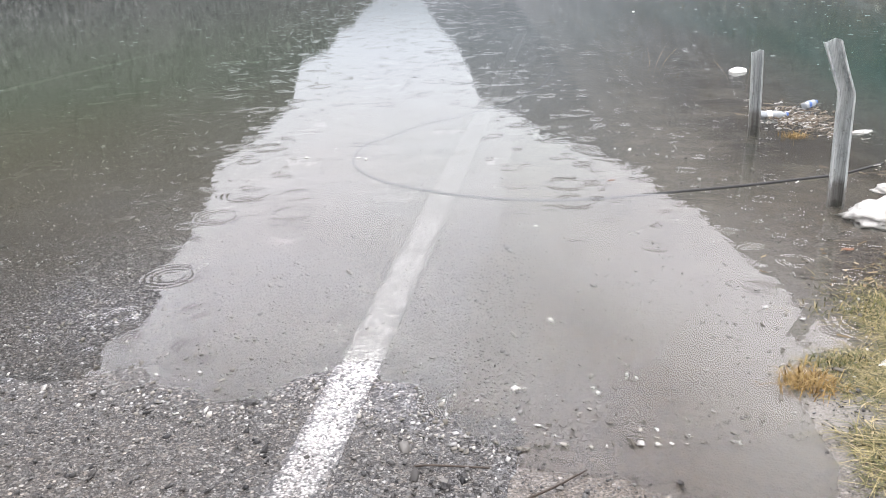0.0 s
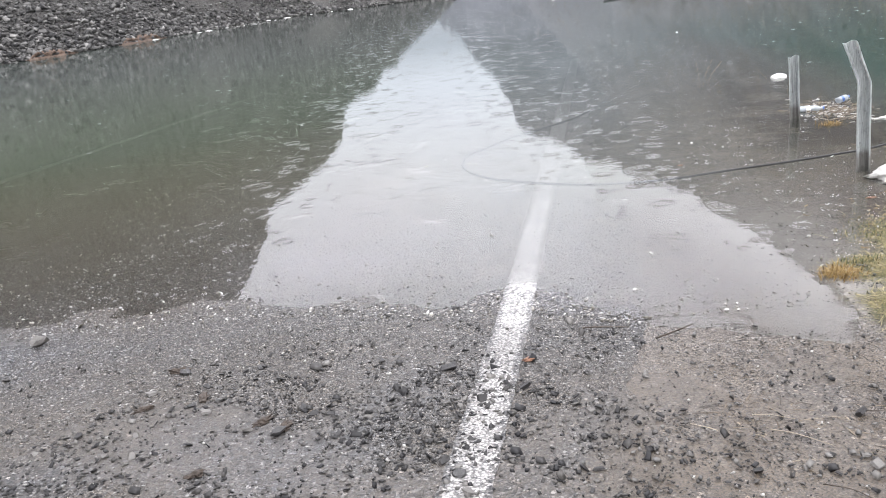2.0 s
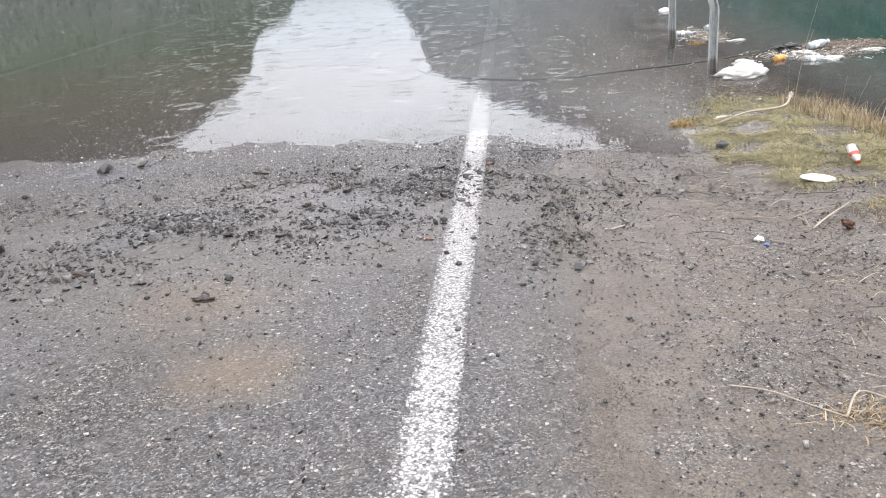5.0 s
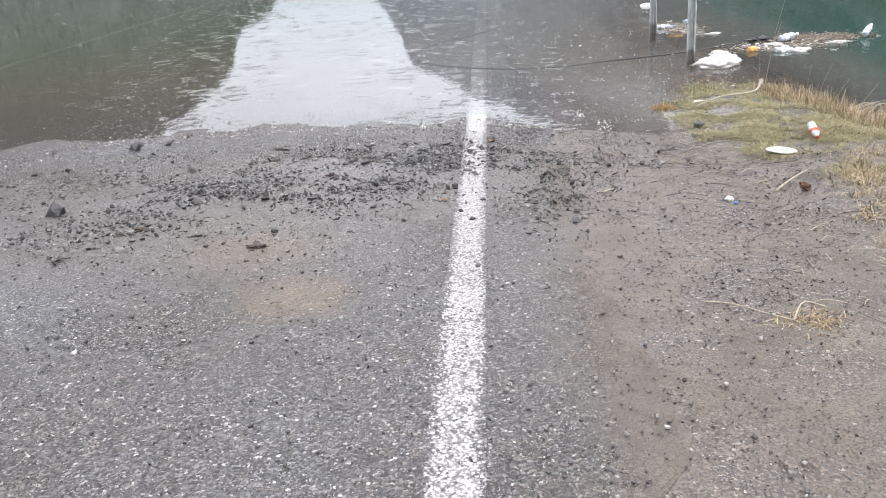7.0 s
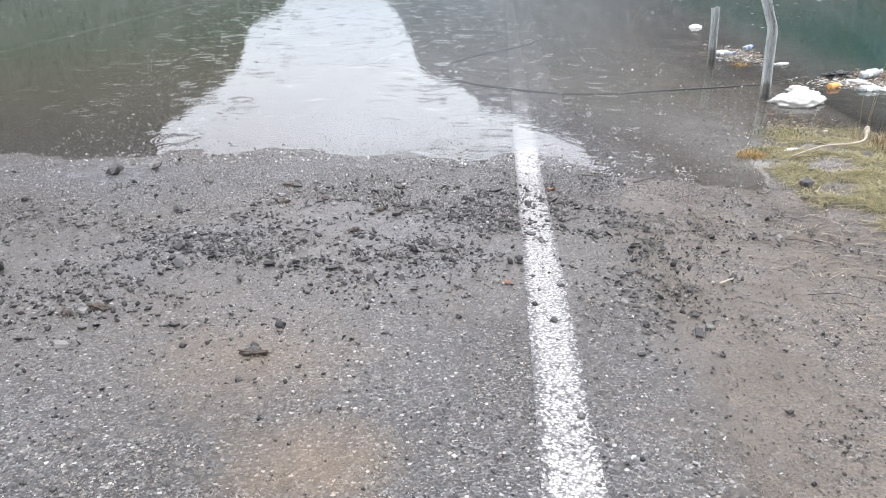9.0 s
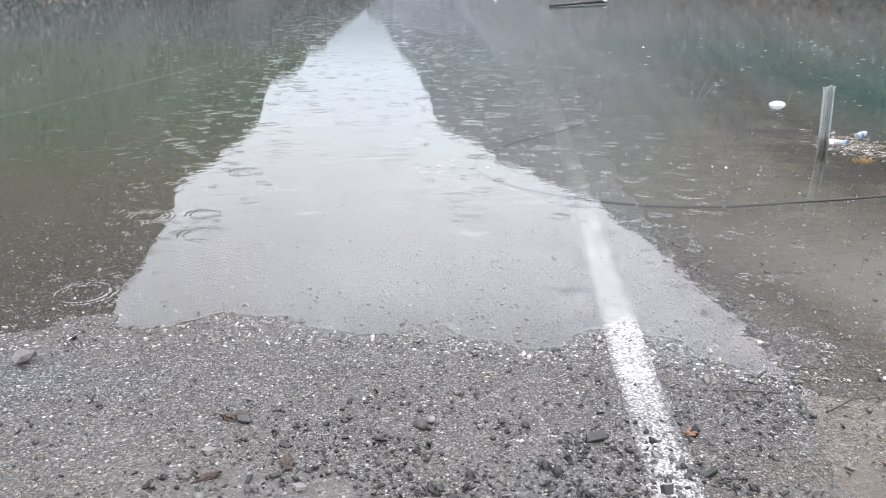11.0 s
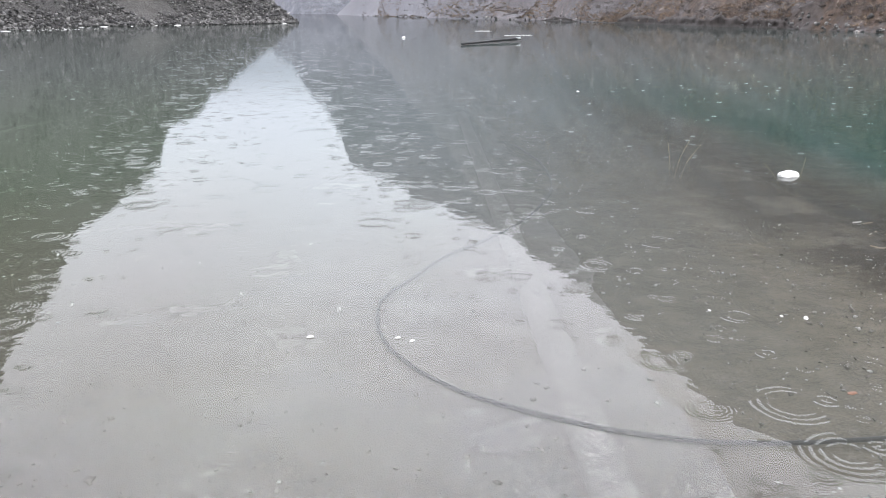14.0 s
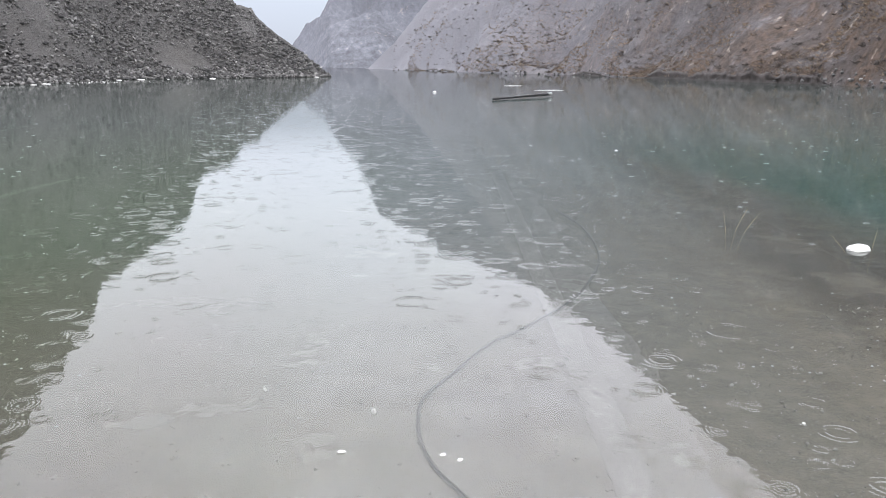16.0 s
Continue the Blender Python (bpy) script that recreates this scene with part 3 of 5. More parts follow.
def tube(points, radii, sides=7):
    """A closed tube along points: verts, faces."""
    p = np.array(points, float)
    r = np.interp(np.linspace(0, 1, len(p)), np.linspace(0, 1, len(radii)), radii)
    verts, faces = [], []
    for i in range(len(p)):
        d = p[min(i + 1, len(p) - 1)] - p[max(i - 1, 0)]
        d = d / (np.linalg.norm(d) + 1e-9)
        side = np.cross(d, (0.03, 0.05, 1.0))
        if np.linalg.norm(side) < 0.2:
            side = np.cross(d, (1.0, 0.1, 0.0))
        side = side / np.linalg.norm(side)
        up = np.cross(side, d)
        for k in range(sides):
            a = 2 * math.pi * k / sides
            verts.append(p[i] + r[i] * (math.cos(a) * side + math.sin(a) * up))
    for i in range(len(p) - 1):
        for k in range(sides):
            a, b = i * sides + k, i * sides + (k + 1) % sides
            faces.append((a, b, b + sides, a + sides))
    faces.append(tuple(range(sides))[::-1])
    faces.append(tuple(range((len(p) - 1) * sides, len(p) * sides)))
    return verts, faces


def lathe(profile, sides=16, squash=1.0, dent=0.0, seed=0):
    """A body turned about its x axis from (x, radius) pairs, dented and pressed flat as asked."""
    rng = np.random.default_rng(seed)
    ph = rng.uniform(0, 6, 3)
    verts, faces = [], []
    for x, r in profile:
        for k in range(sides):
            a = 2 * math.pi * k / sides
            q = r * (1 + dent * math.sin(3 * a + ph[0] + 40 * x) * math.sin(25 * x + ph[1]))
            verts.append((x, q * math.cos(a), q * math.sin(a) * squash))
    n = len(profile)
    for i in range(n - 1):
        for k in range(sides):
            a, b = i * sides + k, i * sides + (k + 1) % sides
            faces.append((a, b, b + sides, a + sides))
    faces.append(tuple(range(sides))[::-1])
    faces.append(tuple(range((n - 1) * sides, n * sides)))
    return verts, faces


ICO_V = np.array([(0, 0, 1), *[(0.894 * math.cos(a), 0.894 * math.sin(a), 0.447) for a in np.arange(5) * 1.2566],
                  *[(0.894 * math.cos(a), 0.894 * math.sin(a), -0.447) for a in np.arange(5) * 1.2566 + 0.6283], (0, 0, -1)])
ICO_F = [(0, 1 + i, 1 + (i + 1) % 5) for i in range(5)] + [(1 + i, 6 + i, 1 + (i + 1) % 5) for i in range(5)] \
    + [(1 + (i + 1) % 5, 6 + i, 6 + (i + 1) % 5) for i in range(5)] + [(11, 6 + (i + 1) % 5, 6 + i) for i in range(5)]


CUBE_V = np.array([(x, y, z) for z in (-1, 1) for y in (-1, 1) for x in (-1, 1)], float)
CUBE_F = [(0, 2, 3), (0, 3, 1), (4, 5, 7), (4, 7, 6), (0, 1, 5), (0, 5, 4), (2, 6, 7), (2, 7, 3), (0, 4, 6), (0, 6, 2), (1, 3, 7), (1, 7, 5)]


def chunk(rng, flat=0.6):
    """The corners of one rounded stone, about 1 across its half."""
    v = ICO_V * rng.uniform(0.62, 1.25, (12, 1)) * np.array([1.0, rng.uniform(0.55, 1.0), rng.uniform(flat * 0.6, flat * 1.2)])
    a = rng.uniform(0, 6.28)
    c, s = math.cos(a), math.sin(a)
    return v @ np.array([(c, s, 0), (-s, c, 0), (0, 0, 1)])


def shard(rng, flat=0.6):
    """The corners of one broken, slanting piece."""
    v = CUBE_V * rng.uniform(0.45, 1.0, (8, 3)) * np.array([1.0, rng.uniform(0.5, 1.0), rng.uniform(flat * 0.6, flat * 1.3)])
    turn = Euler((rng.normal(0, 0.35), rng.normal(0, 0.35), rng.uniform(0, 6.28))).to_matrix()
    return v @ np.array(turn)


def scatter(name, spots, material, label, category, flat=0.6, seed=1, sink=0.25):
    """Loose angular pieces as one heap of stuff. spots: rows of x, y, z, radius."""
    rng = np.random.default_rng(seed)
    shapes = [shard(rng, flat) for _ in range(40)]
    spots = np.array(spots)
    pick = rng.integers(0, 40, len(spots))
    verts = np.empty((len(spots) * 8, 3))
    for i, (x, y, z, r) in enumerate(spots):
        s = shapes[pick[i]] * r
        verts[i * 8:i * 8 + 8] = s + (x, y, z - s[:, 2].min() * (1 - sink))
    faces = (np.array(CUBE_F)[None] + (np.arange(len(spots)) * 8)[:, None, None]).reshape(-1, 3)
    me = bpy.data.meshes.new(name)
    me.vertices.add(len(verts))
    me.vertices.foreach_set("co", verts.ravel())
    me.loops.add(len(faces) * 3)
    me.loops.foreach_set("vertex_index", faces.ravel().astype(np.int32))
    me.polygons.add(len(faces))
    me.polygons.foreach_set("loop_start", np.arange(len(faces), dtype=np.int32) * 3)
    me.update(calc_edges=True)
    me.materials.append(material)
    return tagged(new(name, me), label, category, kind="stuff")


def sheet(name, xs, ys, z, material, label, category, keep=None):
    """A graded sheet over the plan; z(x, y) for arrays."""
    X, Y = np.meshgrid(xs, ys)
    Z = z(X, Y)
    nx, ny = len(xs), len(ys)
    idx = np.arange(nx * ny).reshape(ny, nx)
    q = np.stack([idx[:-1, :-1], idx[:-1, 1:], idx[1:, 1:], idx[1:, :-1]], -1).reshape(-1, 4)
    me = bpy.data.meshes.new(name)
    co = np.stack([X, Y, Z], -1).reshape(-1, 3)
    me.vertices.add(len(co))
    me.vertices.foreach_set("co", co.ravel())
    me.loops.add(len(q) * 4)
    me.loops.foreach_set("vertex_index", q.ravel().astype(np.int32))
    me.polygons.add(len(q))
    me.polygons.foreach_set("loop_start", np.arange(len(q), dtype=np.int32) * 4)
    me.polygons.foreach_set("use_smooth", np.ones(len(q), dtype=bool))
    me.update(calc_edges=True)
    me.materials.append(material)
    return tagged(new(name, me), label, category, kind="structure"), co


# ---- the lie of the land: a ramp of road that runs down into a lake ----
SHORE_X = (-30, -4.5, -1.8, -1.1, -0.6, 0.0, 0.45, 0.95, 1.08, 1.22, 1.5, 1.75, 2.2, 2.5, 3.0)
SHORE_Y = (2.8, 2.62, 2.64, 2.46, 2.34, 2.15, 1.98, 1.72, 1.90, 2.42, 2.60, 3.00, 2.90, 2.3, 1.5)
EDGE_Y = (-60, 0.0, 1.3, 2.4, 3.2, 4.2, 6.5, 8.0, 10.4, 12.0, 14.5, 20.0)
EDGE_X = (2.3, 2.35, 2.45, 2.5, 2.55, 2.7, 3.0, 3.15, 3.6, 3.9, 3.8, 4.0)


def beyond_shore(x, y):
    return y - np.interp(x, SHORE_X, SHORE_Y) - 0.04 * wavy(x * 1.5, y * 1.5)


def ground_z(x, y):
    x, y = np.asarray(x, float), np.asarray(y, float)
    d = -beyond_shore(x, y)
    z = np.where(d > 0, np.where(d < 3, 0.075 * d, 0.225 + 0.05 * (np.minimum(d, 30) - 3)), 0.02 * np.maximum(d, -14))
    verge = smoothstep(1.0, 1.5, x) * (1 - smoothstep(2.3, 3.3, y))
    z = z + verge * (0.005 + 0.02 * wavy(x * 3, y * 3, 4.0))
    z = z - 0.45 * np.clip(x - np.interp(y, EDGE_Y, EDGE_X) - 0.08 * wavy(x * 2, y * 2), 0, 7)
    z = z - 0.03 * np.clip(y - 16, 0, 100)
    z = z + 0.006 * wavy(x * 2.2, y * 2.2, 2.0) * np.clip(np.abs(d) * 3, 0.25, 1)
    return np.maximum(z, -4.5)


def road_z(x, y):
    return ground_z(x, y) + 0.006


def water_depth(x, y):
    """How deep the lake is, for its turbidity."""
    u = x + 0.80 - 0.155 * y
    d = np.maximum(beyond_shore(x, y), 0)
    deep = 0.062 * d * (1 + 0.21 * np.clip(-u - 0.8, 0, 8)) * (1 + 0.03 * d)
    deep = deep * (1 - 0.45 * smoothstep(1.0, 2.4, u))
    deep = deep + 0.55 * np.clip(x - np.interp(y, EDGE_Y, EDGE_X) - 0.12 * wavy(x * 1.3, y * 1.3), 0, 20)
    return np.minimum(deep, 6.0)


def graded(lo, hi, step, far):
    """Even steps from lo to hi and growing ones out to far."""
    out, s = [], step
    while True:
        s *= 1.3
        nxt = (out[-1] if out else 0) + s
        if nxt > far:
            break
        out.append(nxt)
    o = np.array(out)
    return np.concatenate([(lo - o)[::-1], np.arange(lo, hi, step), hi + o])


near_x = graded(-7.0, 4.6, 0.07, 620)
near_y = graded(-6.0, 8.0, 0.07, 620)
ground, _ = sheet("ground", near_x, near_y, ground_z, M_GROUND, "brown wet mud and grit running down under the lake", "ground")

WATER_X = graded(-9.0, 6.0, 0.15, 600)
WATER_Y = graded(1.0, 18.0, 0.15, 900)
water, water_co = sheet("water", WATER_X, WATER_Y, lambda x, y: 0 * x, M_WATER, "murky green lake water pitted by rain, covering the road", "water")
attr = water.data.attributes.new("depth", "FLOAT", "POINT")
attr.data.foreach_set("value", water_depth(water_co[:, 0], water_co[:, 1]).astype(np.float32))

# the road runs 9 degrees to the right of the y axis; u runs to the right from its edge line
rows_y = np.concatenate([np.arange(-60, -6, 0.6), np.arange(-6, 6, 0.06), np.arange(6, 24, 0.3)])
cols_u = np.concatenate([np.arange(-7.3, -4.2, 0.2), np.arange(-4.2, 0.61, 0.06)])
RU, RY = np.meshgrid(cols_u, rows_y)
ragged = np.where(np.arange(len(cols_u))[None] >= len(cols_u) - 8, (np.arange(len(cols_u))[None] - len(cols_u) + 8) / 8, 0)
RX = -0.80 + 0.155 * RY + RU + ragged * (0.16 * wavy(RY * 1.1, RY * 0.4) + 0.06 * wavy(RY * 6, RY * 3))
RZ = road_z(RX, RY) - np.where(RY > 2.4, 0.014 * smoothstep(0.0, 0.9, ragged), 0.004 * smoothstep(0.2, 0.75, ragged)) - np.where(ragged > 0.95, 0.02, 0)
ridx = np.arange(RX.size).reshape(RX.shape)
rq = np.stack([ridx[:-1, :-1], ridx[:-1, 1:], ridx[1:, 1:], ridx[1:, :-1]], -1).reshape(-1, 4)
road = solid("road", np.stack([RX, RY, RZ], -1).reshape(-1, 3), rq, M_ROAD, smooth=True)
tagged(road, "wet grey chippings road running down into the lake", "road", kind="structure")


def marking(u0, u1, y0, y1, step, label):
    ys = np.arange(y0, y1, step)
    us = np.concatenate([[u0], np.linspace(u0, u1, 7), [u1]])
    U, Y = np.meshgrid(us, ys)
    edge = np.sign(np.arange(9) - 4)[None] * (np.abs(np.arange(9) - 4) > 2)
    X = -0.80 + 0.155 * Y + U + edge * 0.006 * wavy(Y * 14, Y * 5)
    Z = road_z(X, Y) + np.where(np.abs(np.arange(9) - 4) == 4, -0.02, 0.003)[None]
    i = np.arange(X.size).reshape(X.shape)
    q = np.stack([i[:-1, :-1], i[:-1, 1:], i[1:, 1:], i[1:, :-1]], -1).reshape(-1, 4)
    ob = solid("road_marking", np.stack([X, Y, Z], -1).reshape(-1, 3), q, M_PAINT, smooth=False)
    return tagged(ob, label, "road marking", kind="structure")


marking(-0.099, 0.077, -40, 17, 0.06, "worn white edge line painted on the wet road")
marking(-7.05, -6.88, 4.0, 17, 0.1, "faint white line on the drowned far road edge")


# ---- hills round the lake ----
def hill(name, material, label, az, shore, el, lean, rough, seed, step=0.35, rows=46, jag=0.25):
    """A hillside that rises from its shore to a ridge. Per heading: the shore's distance and the ridge's angle below eye level in the lake's mirror."""
    a = np.arange(az[0], az[-1] + 1e-6, step)
    rs = np.interp(a, az, shore)
    e = np.interp(a, az, el)
    e = e + np.minimum(e * 0.03, 0.22) * np.array([noise.noise(Vector((t * 1.9, seed, 0))) + 0.7 * noise.noise(Vector((t * 4.7, seed, 3))) for t in a])
    te = np.tan(np.radians(np.maximum(e, 0.05)))
    rr = np.minimum(lean * rs / np.maximum(lean - te, 0.18), rs * 4.5)
    f = np.concatenate([[-0.12, -0.04], np.linspace(0, 1, rows) ** 1.5, [1.15, 1.6]])
    A, F = np.meshgrid(np.radians(a), f)
    R = rs + (rr - rs) * F
    top = np.maximum(rr * te - 1.2, 0.08 * te)
    H = np.where(F <= 1, top * np.clip(F, -0.2, 1), top * (1 - 0.5 * (F - 1)))
    H = np.where(F < 0, np.minimum(F * 6 - 0.5, H), H)
    X, Y = -1 + R * np.sin(A), 2 + R * np.cos(A)
    n = np.empty(X.shape)
    rg = np.empty(X.shape)
    for i in range(X.shape[0]):
        for j in range(X.shape[1]):
            v = Vector((X[i, j] * rough + seed, Y[i, j] * rough, H[i, j] * rough * 0.6))
            n[i, j] = noise.fractal(v, 0.9, 2.1, 4)
            d = Vector((X[i, j] * 0.35, (Y[i, j] - H[i, j]) * 0.25, Y[i, j] * 0.9 + H[i, j] * 2.0)) * rough * 0.8
            rg[i, j] = noise.ridged_multi_fractal(d, 0.9, 2.1, 3, 0.9, 2.0)
    gain = np.clip(F * 8, 0.02, 1) * np.minimum(top * 0.25, jag)
    quiet = 1 - 0.93 * smoothstep(0.6, 1.0, F)
    Z = H + n * gain * quiet + (rg - 1.1) * gain * 0.6 * quiet
    X = X + n * gain * 0.4 * np.sin(A)
    i = np.arange(X.size).reshape(X.shape)
    q = np.stack([i[:-1, :-1], i[1:, :-1], i[1:, 1:], i[:-1, 1:]], -1).reshape(-1, 4)
    ob = solid(name, np.stack([X, Y, Z], -1).reshape(-1, 3), q, material, smooth=True)
    tagged(ob, label, "hill", kind="structure")
    return X, Y, Z, F


LEFT_AZ = (-110, -80, -60, -45, -32, -28, -26.0, -25.7, -22.9, -21.1, -20.7, -18.9, -17.25, -16.3, -15.8, -14.9, -13.5, -12.1, -11.5, -10.3, -9.7, -9.2, -8.8, -8.1, -6.9, -6.4, -6.0, -5.0, -4.7, -3.4, -1.6, 0.0)
LEFT_R = (26, 30, 34, 40, 48.6, 51.8, 53.8, 54.1, 58.4, 61.8, 62.5, 65.6, 69, 71, 72.6, 75.8, 81, 83.1, 83.8, 85.3, 85.7, 86, 86.3, 86.8, 87.6, 88, 88.3, 89, 89.2, 90.5, 94, 98)
LEFT_E = (30, 33, 33, 31, 28.5, 26.8, 25.9, 24.9, 24.0, 22.6, 20.9, 19.4, 17.2, 15.8, 14.0, 13.6, 12.9, 11.9, 11.6, 10.6, 9.8, 8.0, 7.4, 7.05, 6.7, 6.0, 5.4, 5.1, 4.6, 3.5, 2.2, 0.75)
left_hill = hill("backdrop_left_spur", M_SCREE, "dark grey scree spur falling steeply into the lake", LEFT_AZ, LEFT_R, LEFT_E, 0.85, 0.10, 3.0, 0.25, 64, 1.1)
RIGHT_AZ = (2.5, 4.6, 8.5, 10.4, 13, 16.3, 19.3, 21.8, 25.3, 27.2, 32.2, 36, 45, 60, 80, 105)
RIGHT_R = (250, 201, 162, 143, 132, 122, 108, 97, 86, 80.5, 73, 64.5, 58, 56, 56, 60)
CREST_AZ = (2.5, 4.6, 8.5, 10.4, 13, 14.3, 16.4, 19.1, 21.1, 22.7, 23.9, 26.4, 28.1, 31.1, 36, 45, 60, 80, 105)
RIGHT_E = tuple(np.interp(RIGHT_AZ, CREST_AZ, (0.1, 2.2, 7.0, 9.6, 13.6, 15.5, 16.9, 18.1, 19.7, 20.8, 21.4, 23.6, 24.7, 27.1, 28, 28.5, 29, 28, 26)))
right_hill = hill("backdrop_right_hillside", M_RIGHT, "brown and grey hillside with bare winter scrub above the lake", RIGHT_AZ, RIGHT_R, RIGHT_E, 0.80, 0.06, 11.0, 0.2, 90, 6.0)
FAR_AZ = (-7, -4.0, -2.6, -2.0, -1.5, -0.5, 0.2, 0.8, 1.7, 2.4, 2.7, 3.0, 3.4, 4.4, 6.3, 7.4, 7.8, 10.1, 10.7, 12.9, 14.3, 18)
FAR_R = (420, 400, 380, 356, 345, 317, 304, 302, 300, 300, 300, 300, 300, 302, 307, 310, 311, 317, 319, 327, 331, 340)
FAR_E = (0.4, 0.8, 1.3, 2.2, 3.0, 3.6, 4.9, 5.8, 6.7, 8.1, 8.5, 9.8, 10.5, 11.1, 11.9, 12.6, 13.2, 13.6, 14.2, 14.9, 15.4, 15.4)
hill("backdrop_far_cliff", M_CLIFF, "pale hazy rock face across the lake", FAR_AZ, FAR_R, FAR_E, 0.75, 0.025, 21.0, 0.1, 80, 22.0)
hill("backdrop_hill_behind", M_BEHIND, "grey hillside behind the road", (100, 130, 180, 230, 255), (62, 55, 60, 50, 28), (26, 24, 20, 26, 30), 0.8, 0.06, 31.0, 1.5, 24, 3.0)


def on_hill(data, rng, count, f0, f1, cols=(0, 1)):
    """Random spots on a hillside between two shares of its height."""
    X, Y, Z, F = data
    rows = np.where((F[:, 0] >= f0) & (F[:, 0] <= f1))[0]
    i = rng.integers(rows[0], rows[-1], count)
    j = rng.integers(int(cols[0] * (X.shape[1] - 1)), int(cols[1] * (X.shape[1] - 1)), count)
    p, q = rng.uniform(0, 1, (2, count))
    def lerp(G):
        return (G[i, j] * (1 - p) + G[i + 1, j] * p) * (1 - q) + (G[i, j + 1] * (1 - p) + G[i + 1, j + 1] * p) * q
    return np.stack([lerp(X), lerp(Y), lerp(Z)], -1)


rng = np.random.default_rng(7)
sp = on_hill(left_hill, rng, 70000, 0.0, 0.97, (0.66, 1.0))
sp = sp[[noise.noise(Vector(p) * 0.13 + Vector((2, 5, 0))) + 0.6 * noise.noise(Vector(p) * 0.45) + 0.7 * rng.uniform() > 0.0 for p in sp]]
sz = rng.uniform(0.04, 0.11, len(sp)) * rng.choice((1, 1, 1, 1, 1, 1, 1.5, 2.6), len(sp))
scatter("scree", np.column_stack([sp, sz]), M_SCREEROCK, "broken grey slabs strewn over the scree slope", "rocks", 0.30, 3, 0.25)
sp = on_hill(left_hill, rng, 2600, 0.0, 0.05, (0.62, 1.0))
sz = rng.uniform(0.06, 0.24, len(sp))
scatter("shore_rocks", np.column_stack([sp, sz]), M_SCREEROCK, "dark angular rocks along the foot of the scree", "rocks", 0.5, 4, 0.4)
sp = on_hill(right_hill, rng, 320, 0.0, 0.01, (0.02, 0.5))
sz = rng.uniform(0.06, 0.26, len(sp))
scatter("shore_boulders", np.column_stack([sp, sz]), M_SCREEROCK, "grey boulders along the foot of the hillside", "rocks", 0.6, 5, 0.4)


def scrub(name, spots, size, material, label, seed, blades=16, width=0.045):
    """Leafless bushes: many thin twigs splayed from each spot."""
    r = np.random.default_rng(seed)
    verts, faces = [], []
    for x, y, z in spots:
        s = size * r.uniform(0.5, 1.3)
        for _ in range(blades):
            d = np.array([r.normal(0, 0.5), r.normal(0, 0.5), r.uniform(0.1, 0.75)])
            o = np.array([x, y, z]) + s * 0.35 * np.array([r.normal(), r.normal(), 0])
            e = o + d * s
            w = np.array([r.normal(), r.normal(), r.normal()]) * width * s
            k = len(verts)
            verts += [o - w, o + w, e + w * 0.8, e - w * 0.2]
            faces.append((k, k + 1, k + 2, k + 3))
    return tagged(solid(name, verts, faces, material), label, "shrubs", kind="stuff")


bushes = on_hill(right_hill, rng, 17000, 0.005, 0.7, (0.03, 0.5))
bushes = bushes[[noise.noise(Vector(p) * 0.06) + 0.7 * noise.noise(Vector(p) * 0.2) > -0.1 for p in bushes]]
scrub("scrub", bushes, 0.34, M_SCRUB, "bare brown winter scrub on the hillside", 5)


sp = on_hill(right_hill, rng, 2600, 0.004, 0.8, (0.02, 0.5))
sp = sp[[noise.noise(Vector(p) * 0.09 + Vector((7, 0, 0))) > -0.12 for p in sp]]
scrub("dark_bushes", sp, 0.42, M_BUSH, "dark leafless bushes dotted over the hillside", 8, 34, 0.035)
sp = on_hill(right_hill, rng, 15000, 0.002, 0.45, (0.13, 0.42))
sp = sp[[noise.noise(Vector(p) * 0.11 + Vector((0, 3, 0))) + 0.5 * noise.noise(Vector(p) * 0.4) > 0.08 for p in sp]]
scrub("rusty_scrub", sp, 0.28, M_RUSTSCRUB, "rust-brown dead bracken low on the hillside", 9, 16, 0.035)


def soil_bank(az0, az1, high, seed, headings, ranges, material, label):
    """A low bank of soil along the foot of a hillside, between two headings."""
    r = np.random.default_rng(seed)
    az = np.arange(az0, az1, 0.06)
    edge = smoothstep(az0, az0 + 0.8, az) * (1 - smoothstep(az1 - 1.2, az1, az))
    crest = high * edge * np.clip(0.62 + np.array([0.35 * noise.noise(Vector((t * 0.55, seed, 0))) + 0.3 * noise.noise(Vector((t * 1.9, seed, 5))) + 0.2 * noise.noise(Vector((t * 7.0, seed, 3))) for t in az]), 0.2, 1.0)
    foot = np.interp(az, headings, ranges) - 0.35 + 0.25 * np.array([noise.noise(Vector((t * 2.0, seed, 9))) for t in az])
    rows = ((0.0, -0.4), (0.05, 0.12), (0.25, 0.35), (0.12, 0.72), (0.35, 1.0), (1.1, 1.12), (3.0, 0.9))
    verts, faces = [], []
    for out, up in rows:
        for i, t in enumerate(az):
            d = foot[i] + out * (0.6 + 0.8 * edge[i]) + 0.35 * noise.noise(Vector((t * 3.1, up * 4, seed))) + r.normal(0, 0.02)
            h = max(crest[i], 0.03) * up + r.normal(0, 0.012) * edge[i] if up > 0 else -0.4
            verts.append((-1 + d * math.sin(math.radians(t)), 2 + d * math.cos(math.radians(t)), h))
    n = len(az)
    for k in range(len(rows) - 1):
        for i in range(n - 1):
            faces.append((k * n + i, k * n + i + 1, (k + 1) * n + i + 1, (k + 1) * n + i))
    ob = solid("soil_bank", verts, faces, material, smooth=True)
    return tagged(ob, label, "bank", kind="structure")


